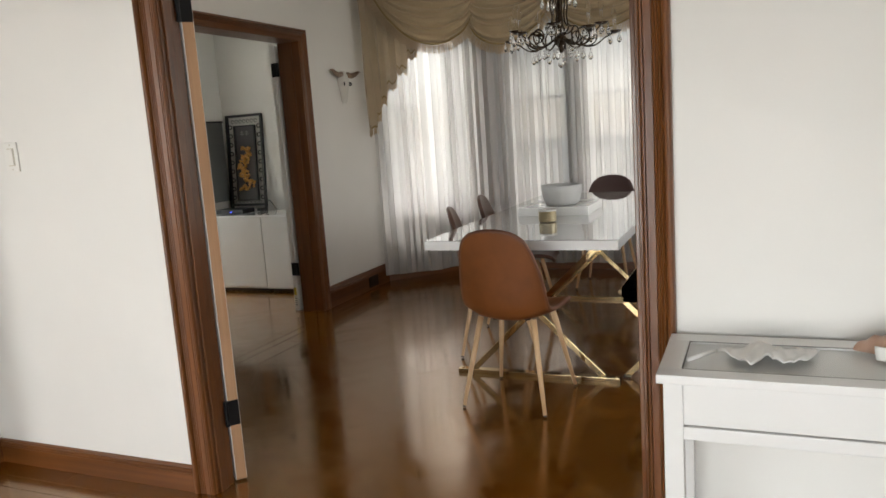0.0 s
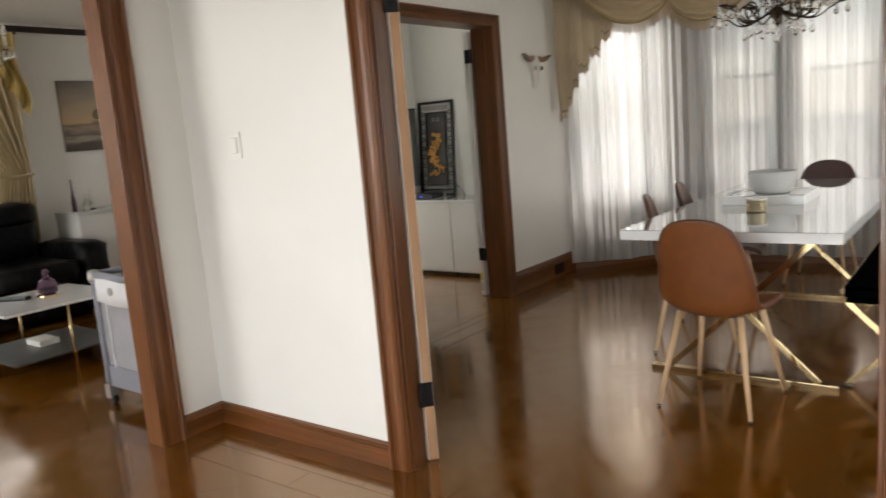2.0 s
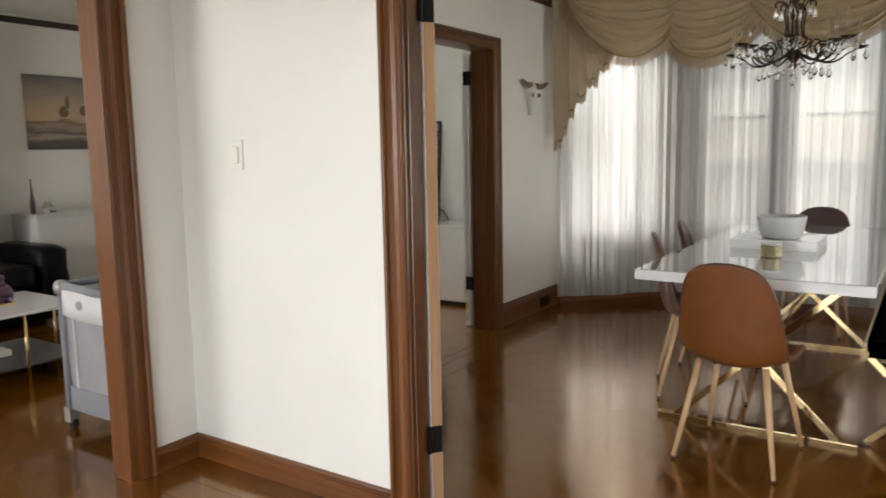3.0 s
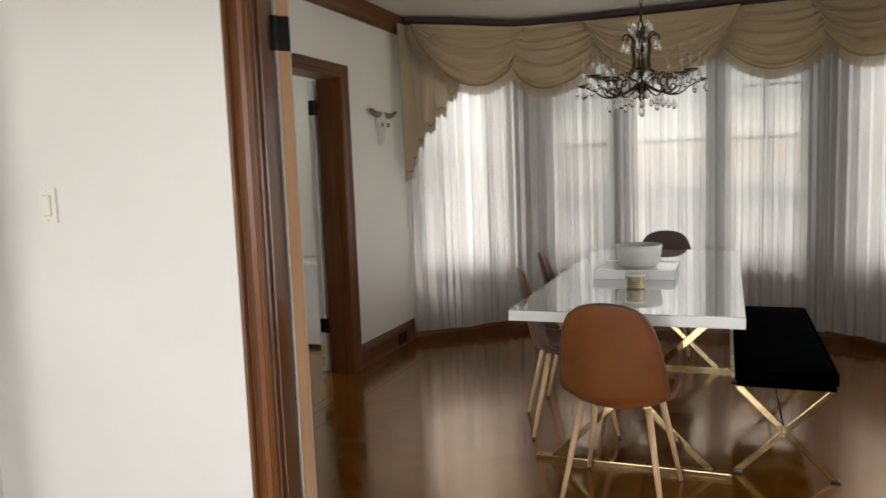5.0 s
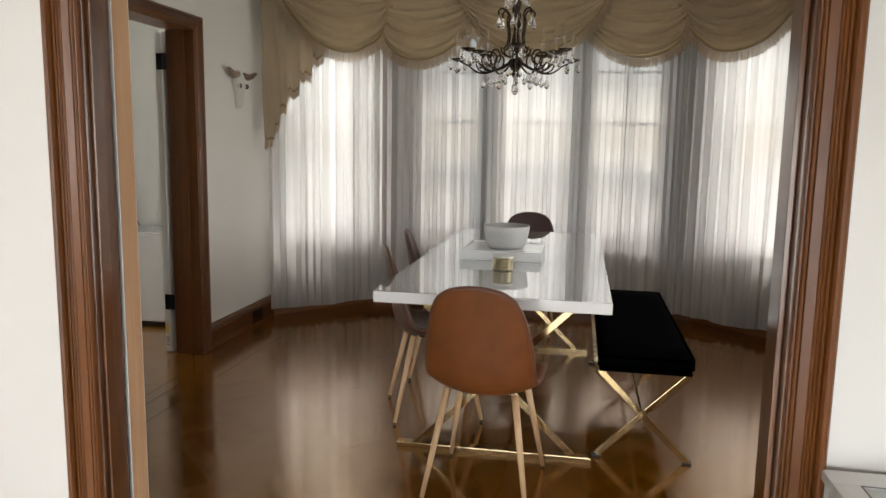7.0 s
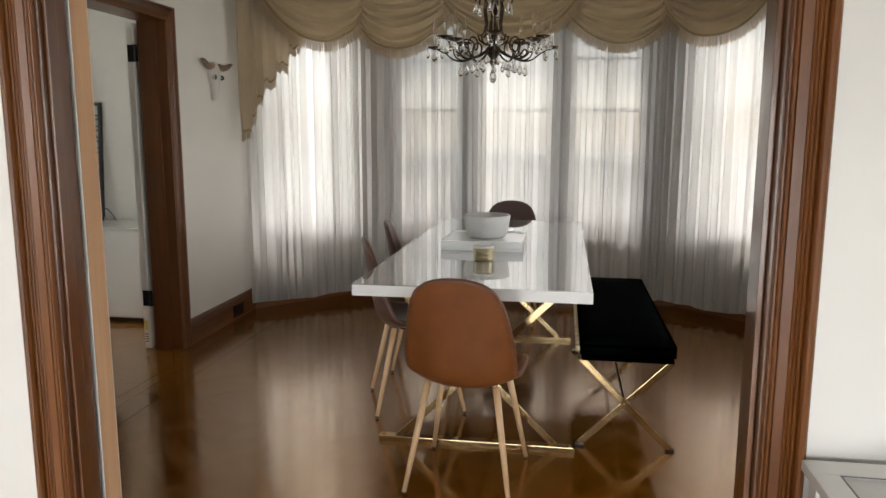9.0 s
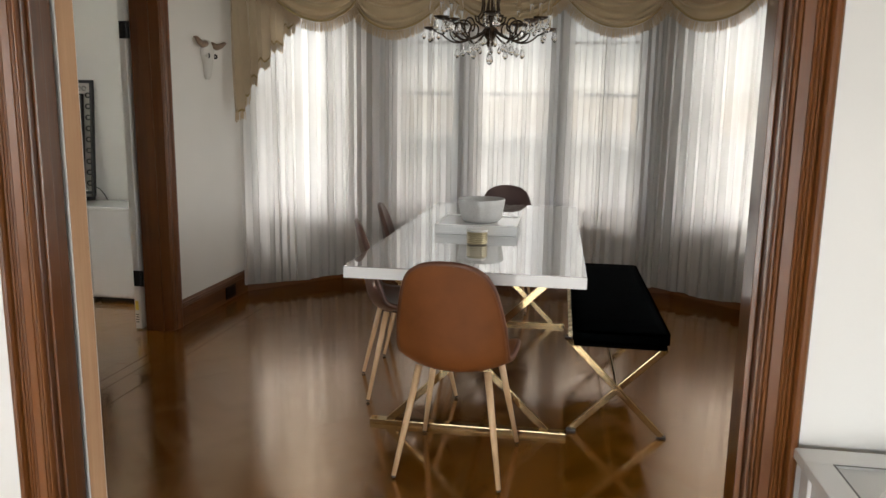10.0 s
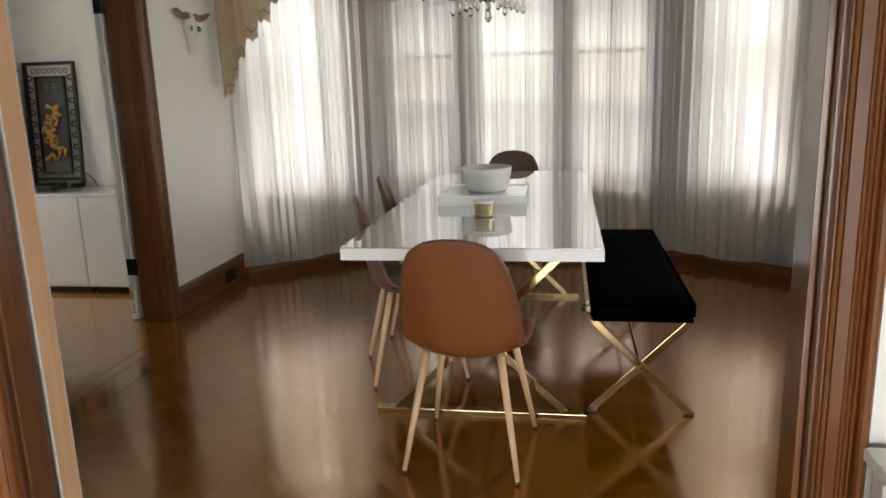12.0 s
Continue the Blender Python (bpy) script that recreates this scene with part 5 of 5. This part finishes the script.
def cushion(r, soft=0.05, cuts=5):
    bm = boxes(r)
    bmesh.ops.subdivide_edges(bm, edges=bm.edges[:], cuts=cuts, use_grid_fill=True)
    c = Vector(((r[0] + r[1]) / 2, (r[2] + r[3]) / 2, (r[4] + r[5]) / 2))
    h = Vector(((r[1] - r[0]) / 2, (r[3] - r[2]) / 2, (r[5] - r[4]) / 2))
    for v in bm.verts:
        d = v.co - c
        q = Vector((d.x / h.x, d.y / h.y, d.z / h.z))
        e = sorted((abs(q.x), abs(q.y), abs(q.z)))
        pull = (e[1] ** 6) * soft * (0.6 + 0.4 * e[0])
        v.co -= d.normalized() * pull
        v.co += Vector((noise.noise(v.co * 6), noise.noise(v.co * 6 + Vector((3, 1, 2))), noise.noise(v.co * 6 + Vector((7, 5, 1))))) * 0.014
    return bm


part("base", cushion((-6.95, -6.12, 0.45, 3.18, 0.05, 0.36), 0.03), BLACKLEATHER, sofa, smooth=True)
for y0, y1 in ((0.75, 1.50), (1.51, 2.24), (2.25, 2.96)):
    part("seat_cushion", cushion((-6.78, -5.98, y0, y1, 0.33, 0.52), 0.06), BLACKLEATHER, sofa, smooth=True)
    b = part("back_cushion", cushion((-6.98, -6.66, y0, y1, 0.48, 0.99), 0.08), BLACKLEATHER, sofa, smooth=True)
    part("head_roll", cushion((-6.98, -6.60, y0 + 0.01, y1 - 0.01, 0.80, 1.00), 0.06), BLACKLEATHER, b, smooth=True)
for y0, y1 in ((0.45, 0.74), (2.97, 3.24)):
    part("armrest", cushion((-6.90, -6.02, y0, y1, 0.08, 0.64), 0.07), BLACKLEATHER, sofa, smooth=True)

cof = thing("coffee_table", "square white coffee table with slim gold legs", "coffee table")
cx, cy, ch2 = -4.98, 2.14, 0.375
part("tabletop", boxes((cx - ch2, cx + ch2, cy - ch2, cy + ch2, 0.424, 0.440), bevel=0.003), LACQUER, cof)
part("shelf", boxes((cx - ch2 + 0.02, cx + ch2 - 0.02, cy - ch2 + 0.02, cy + ch2 - 0.02, 0.115, 0.127), bevel=0.002), SMOKEBOARD, cof, "smoked grey lower shelf")
for dx, dy in ((0, -1), (1, 0), (0, 1), (-1, 0)):
    x, y = cx + dx * (ch2 - 0.012), cy + dy * (ch2 - 0.012)
    part("leg", tube(bmesh.new(), [(x, y, 0.0), (x, y, 0.4235)], 0.009, 10), GOLD, cof, smooth=True)
    part("crossbar", boxes((x - 0.012, x + 0.012, y - 0.012, y + 0.012, 0.106, 0.1145)), GOLD, cof)
vase = thing("glass_bottle", "purple smoked glass bottle on a gold coaster", "bottle", face(-4.98, 2.20, 0))
part("coaster", lathe(bmesh.new(), [(0.0, 0.4405), (0.07, 0.4405), (0.072, 0.448), (0.07, 0.455), (0.0, 0.455)], (0, 0, 0), 28), GOLD, vase)
part("body", lathe(bmesh.new(), [(0.0, 0.4555), (0.045, 0.4555), (0.062, 0.475), (0.064, 0.51), (0.05, 0.545), (0.022, 0.565), (0.018, 0.580), (0.0, 0.581)], (0, 0, 0), 14), SMOKEGLASS, vase, smooth=False)
part("stopper", lathe(bmesh.new(), [(0.0, 0.581), (0.014, 0.583), (0.024, 0.60), (0.016, 0.62), (0.0, 0.624)], (0, 0, 0), 10), SMOKEGLASS, vase)
solid("remote_control", boxes((-0.03, 0.03, -0.105, 0.105, 0.4405, 0.466), bevel=0.008), DARK, "black remote control lying on the coffee table", "remote").matrix_basis = face(-5.10, 2.03, -60)
solid("folded_paper", boxes((-5.13, -4.93, 2.07, 2.20, 0.1275, 0.165), bevel=0.004), PALEPLASTIC, "folded white paper on the lower shelf", "paper")

pl = thing("playard", "grey folding playard with mesh sides and white trim", "playard")
px0, px1, py0, py1 = -3.75, -3.16, 1.90, 2.86
for x in (px0, px1):
    for y in (py0, py1):
        po = part("post", tube(bmesh.new(), [(x, y, 0.05), (x, y, 0.70)], 0.020, 12), GREYMESH, pl, smooth=True)
        part("corner_cap", lathe(bmesh.new(), [(0.030, 0.675), (0.033, 0.70), (0.030, 0.725), (0.018, 0.738), (0.0, 0.742)], (x, y, 0), 14), bpy.data.materials["pewter"], po, "grey plastic corner cap", smooth=True)
        ft = part("foot", boxes((x - 0.026, x + 0.026, y - 0.026, y + 0.026, 0.035, 0.11), bevel=0.006), bpy.data.materials["pewter"], po)
        wh = tube(bmesh.new(), [(x + 0.010, y - 0.012, 0.026), (x + 0.010, y + 0.014, 0.026)], 0.026, 14)
        part("castor", wh, DARK, po, "black castor wheel")
for a, b in (((px0, py0), (px1, py0)), ((px0, py1), (px1, py1)), ((px0, py0), (px0, py1)), ((px1, py0), (px1, py1))):
    d = Vector((b[0] - a[0], b[1] - a[1], 0)).normalized()
    A, B = Vector((*a, 0)) + d * 0.024, Vector((*b, 0)) - d * 0.024
    mid = (A + B) / 2
    part("top_rail", tube(bmesh.new(), [A + Vector((0, 0, 0.712)), mid + Vector((0, 0, 0.700)), B + Vector((0, 0, 0.712))], 0.021, 10), GREYMESH, pl, smooth=True)
    s = d.cross(Vector((0, 0, 1)))
    rows = [[A.lerp(B, u) + s * 0.004 * math.sin(9 * u + z * 20) + Vector((0, 0, z)) for u in np.linspace(0, 1, 9)] for z in (0.13, 0.22, 0.35, 0.48, 0.58, 0.62)]
    thicken(part("mesh_side", grid_faces(bmesh.new(), rows), LIGHTMESH, pl, smooth=True), 0.003)
    rows = [[A.lerp(B, u) + s * (0.012 + 0.004 * math.sin(7 * u)) + Vector((0, 0, z - 0.02 * math.sin(math.pi * u) * (z < 0.6))) for u in np.linspace(0, 1, 11)] for z in (0.575, 0.63, 0.70)]
    thicken(part("white_trim", grid_faces(bmesh.new(), rows), WHITECLOTH, pl, "white cotton top band", smooth=True), 0.004)
    part("hem_band", boxes((0, (B - A).length, -0.008, 0.008, 0.10, 0.22), bevel=0.004), GREYMESH, pl).matrix_basis = Matrix.Translation(A) @ Matrix.Rotation(math.atan2(d.y, d.x), 4, "Z")
    part("seam", boxes((0.075, 0.082, -0.012, 0.012, 0.22, 0.60)), WHITECLOTH, pl).matrix_basis = Matrix.Translation(A) @ Matrix.Rotation(math.atan2(d.y, d.x), 4, "Z")
part("badge", lathe(bmesh.new(), [(0.0, 0.0), (0.022, 0.0), (0.022, 0.006), (0.0, 0.010)], (0, 0, 0), 18), bpy.data.materials["pewter"], pl, "round grey badge").matrix_basis = Matrix.Translation((-3.57, py0 - 0.018, 0.635)) @ Matrix.Rotation(math.pi / 2, 4, "X")
part("mattress", boxes((px0 + 0.03, px1 - 0.03, py0 + 0.03, py1 - 0.03, 0.13, 0.17), bevel=0.01), GREYMESH, pl)

sb = thing("sideboard", "pale grey low sideboard against the wall", "sideboard")
part("carcass", boxes((-7.03, -6.62, 3.285, 4.30, 0.06, 0.83), bevel=0.003), GREYWHITE, sb)
for y in (3.29, 3.795):
    part("door", boxes((-6.618, -6.602, y, y + 0.50, 0.08, 0.815), bevel=0.002), GREYWHITE, sb)
part("top", boxes((-7.035, -6.595, 3.28, 4.305, 0.831, 0.848), bevel=0.002), GREYWHITE, sb)
part("plinth", boxes((-7.0, -6.66, 3.31, 4.27, 0.0, 0.059)), DARK, sb)
for k, (dy, r, h) in enumerate(((0.0, 0.022, 0.30), (0.13, 0.045, 0.15), (0.17, 0.028, 0.19))):
    solid("glass_vase", lathe(bmesh.new(), [(0.0, 0.0), (r, 0.0), (r * 1.05, h * 0.3), (r * 0.5, h * 0.6), (r * 0.35, h * 0.95), (r * 0.5, h), (0.0, h * 0.98)], (-6.82, 3.37 + dy, 0.8485), 14), CRYSTAL if k else SMOKEGLASS,
          "slim tinted glass vase on the sideboard" if not k else "clear cut glass vessel on the sideboard", "vase", smooth=True, group="glass vessels on the sideboard")
pic = thing("canvas_picture", "unframed beige and grey seascape canvas", "picture")
PY0, PY1 = 3.49, 4.22
CANVAS = cloth("painted_canvas", (0.44, 0.36, 0.26), 0.9, 600)
_n, _l, _b = nodes(CANVAS)
_v = coords(CANVAS)
_sep, _add, _map = _n.new("ShaderNodeSeparateXYZ"), _n.new("ShaderNodeMath"), _n.new("ShaderNodeMapRange")
_l.new(_v, _sep.inputs[0])
_add.operation = "MULTIPLY_ADD"
_l.new(noise_tex(CANVAS, coords(CANVAS, (1, 2.2, 9)), 1.6, 5), _add.inputs[0])
_add.inputs[1].default_value = 0.16
_l.new(_sep.outputs[2], _add.inputs[2])
_map.inputs[1].default_value, _map.inputs[2].default_value = 1.49, 2.15
_l.new(_add.outputs[0], _map.inputs[0])
_c = ramp(CANVAS, _map.outputs[0], [(0.0, (0.085, 0.07, 0.06)), (0.10, (0.11, 0.09, 0.075)), (0.16, (0.34, 0.29, 0.23)), (0.22, (0.12, 0.095, 0.08)), (0.30, (0.30, 0.24, 0.18)), (0.35, (0.20, 0.14, 0.09)),
                                    (0.40, (0.50, 0.35, 0.21)), (0.60, (0.42, 0.33, 0.22)), (0.78, (0.33, 0.27, 0.21)), (1.0, (0.17, 0.155, 0.145))])
_l.new(_c, _b.inputs["Base Color"])
part("canvas", boxes((-7.048, -7.016, PY0, PY1, 1.405, 2.07), bevel=0.002), CANVAS, pic)
SILHOUETTE = cloth("brown_paint", (0.20, 0.14, 0.085), 0.9, 300)
for y, z, w, h in ((3.83, 1.70, 0.05, 0.10), (3.87, 1.78, 0.022, 0.12), (4.02, 1.72, 0.04, 0.09)):
    part("painted_shape", lathe(bmesh.new(), [(w * 0.5, 0.0), (w, h * 0.3), (w * 0.8, h * 0.7), (w * 0.3, h)], (0, 0, 0), 12), SILHOUETTE, pic).matrix_basis = Matrix.Translation((-7.0155, y, z)) @ Matrix.Diagonal((0.015, 1, 1, 1))


# tied-back drapes and swag at the living room window
def tied_drape(y_wall, y_in, label):
    rows = []
    for f in np.linspace(0, 1, 34):
        z = 2.42 - 2.2 * f
        waist = math.exp(-((z - 1.22) / 0.34) ** 2)
        spread = (0.16 + 0.84 * max(0.0, (z - 1.22) / 1.2) ** 1.15) if z > 1.22 else 0.20 + 0.16 * (1.22 - z)
        row = []
        for k, u in enumerate(np.linspace(0, 1, 60)):
            y = y_wall + (y_in - y_wall) * (0.04 + spread * u)
            dep = 0.055 * math.sin(2 * math.pi * 9 * u + 1.2 * math.sin(4 * f)) * (0.35 + 0.65 * (1 - waist)) + 0.05 * waist
            row.append((-6.93 + dep, y, z + 0.02 * math.sin(11 * u)))
        rows.append(row)
    d = thing("tied_back_drape", label, "curtain")
    part("drape", grid_faces(bmesh.new(), rows), GOLDDRAPE, d, smooth=True)
    ya, yb = y_wall + (y_in - y_wall) * 0.02, y_wall + (y_in - y_wall) * 0.24
    part("tieback", tube(bmesh.new(), [(-6.90 + 0.05 * math.sin(q), ya + (yb - ya) * q / math.pi, 1.235 - 0.02 * math.sin(q)) for q in np.linspace(0, math.pi, 12)], 0.016, 8), GOLDDRAPE, d, smooth=True)
    rows = []
    for f in np.linspace(0, 1, 18):
        row = []
        for u in np.linspace(0, 1, 24):
            row.append((-6.84 + 0.035 * math.sin(14 * u + 3 * f), y_wall + (y_in - y_wall) * (0.02 + 0.16 * u + 0.05 * f * math.sin(6 * f)), 2.46 - (0.72 - 0.40 * u) * f + 0.02 * math.sin(16 * u) * f))
        rows.append(row)
    part("gold_cascade", grid_faces(bmesh.new(), rows), GOLDSWAG, d, "gold satin cascade", smooth=True)
    return d


tied_drape(3.12, 1.75, "pale gold drape tied back beside the window with gold cascade")
rows = []
for u in np.linspace(0, 1, 40):
    bell = (4 * u * (1 - u)) ** 0.6
    rows.append([(-6.86 + 0.05 * bell * math.sin(3 * v + 0.3) + 0.014 * math.sin(30 * v), 1.0 + 2.0 * u, 2.46 - 0.36 * bell * v) for v in np.linspace(0, 1, 24)])
solid("gold_swag", grid_faces(bmesh.new(), rows), GOLDSWAG, "gold satin swag over the window", "valance", smooth=True)
solid("curtain_pole", tube(bmesh.new(), [(-6.90, 0.8, 2.47), (-6.90, 3.14, 2.47)], 0.014, 10), CROWN, "dark wooden curtain pole over the window", "curtain pole", smooth=True)
bm = boxes((-7.05, -7.015, 2.90, 2.96, 0.90, 2.31), (-7.05, -7.015, 0.94, 1.0, 0.90, 2.31), (-7.05, -7.015, 1.0, 2.90, 2.25, 2.31), bevel=0.003)
solid("trim_living_window", bm, TRIM, "dark brown wooden window casing", "window casing", "structure")


# garden shrub outside the living room window
def shrub(x, y, z, r, seed, label):
    rng = random.Random(seed)
    s = thing("garden_shrub", label, "shrub")
    part("trunk", tube(bmesh.new(), [(x, y, -0.35), (x + 0.1, y + 0.1, z * 0.5), (x, y + 0.05, z)], [0.09, 0.07, 0.03], 8), CROWN, s)
    bm = bmesh.new()
    for k in range(1500):
        d = Vector((rng.gauss(0, 1), rng.gauss(0, 1), rng.gauss(0, 1))).normalized() * (r * rng.uniform(0.35, 1.0) * (1 + 0.35 * math.sin(rng.random() * 6)))
        p = Vector((x, y, z)) + d
        a = Vector((rng.uniform(-1, 1), rng.uniform(-1, 1), rng.uniform(-1, 1))).normalized()
        b = a.orthogonal().normalized()
        L = rng.uniform(0.05, 0.10)
        vs = [bm.verts.new(p + a * L), bm.verts.new(p + b * L * 0.4), bm.verts.new(p - a * L), bm.verts.new(p - b * L * 0.4)]
        bm.faces.new(vs)
    tagged(part("leaves", bm, LEAF, s), kind="stuff")
    return s


LEAF = material("olive_leaf", (0.10, 0.14, 0.055), 0.55)
_n, _l, _b = nodes(LEAF)
_g = _n.new("ShaderNodeNewGeometry")
_l.new(ramp(LEAF, _g.outputs["Random Per Island"], [(0.0, (0.08, 0.12, 0.04)), (1.0, (0.30, 0.34, 0.17))]), _b.inputs["Base Color"])
shrub(-9.6, 3.0, 1.3, 0.9, 3, "olive green shrub in the garden")
shrub(-11.5, 3.9, 2.2, 1.4, 4, "olive green garden tree")


# ---------------------------------------------------------------- parquet: herringbone blocks laid at 45 degrees
PL, PW = 0.36, 0.09
block_bm = boxes((-PL / 2, PL / 2, -PW / 2, PW / 2, -0.012, 0.0))
BLOCK = mesh_of("parquet_block", block_bm, FLOOR)
BV = [v.co.copy() for v in BLOCK.vertices]
BF = [tuple(p.vertices) for p in BLOCK.polygons]
ROOMS = [(-7.0, 2.2, -3.05, 6.5)]
rng = random.Random(21)
places = []
turn45 = Matrix.Rotation(radians(45), 4, "Z")
for i in range(-110, 111):
    for j in range(-16, 17):
        for kind_ in (0, 1):
            bx, by = i * PW + j * 2 * PL, i * PW
            cxy = Vector((bx + PL / 2, by + PW / 2, 0)) if kind_ == 0 else Vector((bx + PW / 2, by + PW + PL / 2, 0))
            c = turn45 @ cxy + Vector((-1.5, 2.0, 0))
            if any(a <= c.x <= b and p <= c.y <= q for a, b, p, q in ROOMS):
                lie = Matrix.Rotation(radians(rng.gauss(0, 0.10)), 4, "X") @ Matrix.Rotation(radians(rng.gauss(0, 0.03)), 4, "Y")
                m = Matrix.Translation((c.x, c.y, 0.0)) @ turn45 @ Matrix.Rotation(math.pi / 2 * kind_, 4, "Z") @ lie
                places.append(m)
near = sorted(places, key=lambda m: (m.translation.x + 1.2) ** 2 + (m.translation.y - 2.9) ** 2)
verts, faces = [], []
for m in near[290:]:
    k = len(verts)
    verts += [m @ v for v in BV]
    faces += [tuple(k + a for a in f) for f in BF]
me = bpy.data.meshes.new("parquet_rest")
me.from_pydata(verts, [], faces)
me.materials.append(FLOOR)
rest = new("parquet_rest", me)
rest.parent = FLOOR_OB
tagged(rest, "varnished brown herringbone parquet blocks", kind="stuff")
# straight border boards along the dining room's wall
y = 2.17
rows = []
for x0, x1 in ((-2.93, -2.835), (-2.833, -2.755), (-2.753, -2.615)):
    y = 2.17 + rng.uniform(-0.5, 0)
    while y < 6.4:
        L = rng.uniform(0.8, 1.3)
        rows.append((x0, x1 - 0.0015, max(y, 2.17), min(y + L, 6.4) - 0.0015))
        y += L
hall_rows = []
for y0, y1 in ((1.905, 1.995), (1.825, 1.903), (1.690, 1.823)):
    x = -2.905 + rng.uniform(-0.5, 0)
    while x < 2.18:
        L = rng.uniform(0.8, 1.3)
        hall_rows.append((max(x, -2.905), min(x + L, 2.18) - 0.0015, y0, y1 - 0.0015))
        x += L
for r in hall_rows:
    b = part("border_board", boxes((-(r[1] - r[0]) / 2, (r[1] - r[0]) / 2, -(r[3] - r[2]) / 2, (r[3] - r[2]) / 2, -0.010, 0.0012), bevel=0.0008), FLOOR, FLOOR_OB)
    b.matrix_basis = Matrix.Translation(((r[0] + r[1]) / 2, (r[2] + r[3]) / 2, 0))
for r in rows:
    b = part("border_board", boxes((-(r[3] - r[2]) / 2, (r[3] - r[2]) / 2, -(r[1] - r[0]) / 2, (r[1] - r[0]) / 2, -0.010, 0.0012), bevel=0.0008), FLOOR, FLOOR_OB)
    b.matrix_basis = Matrix.Translation(((r[0] + r[1]) / 2, (r[2] + r[3]) / 2, 0)) @ Matrix.Rotation(math.pi / 2, 4, "Z")
for m in near[:290]:
    ob = new("parquet_block", BLOCK)
    ob.parent = FLOOR_OB
    ob.matrix_basis = m
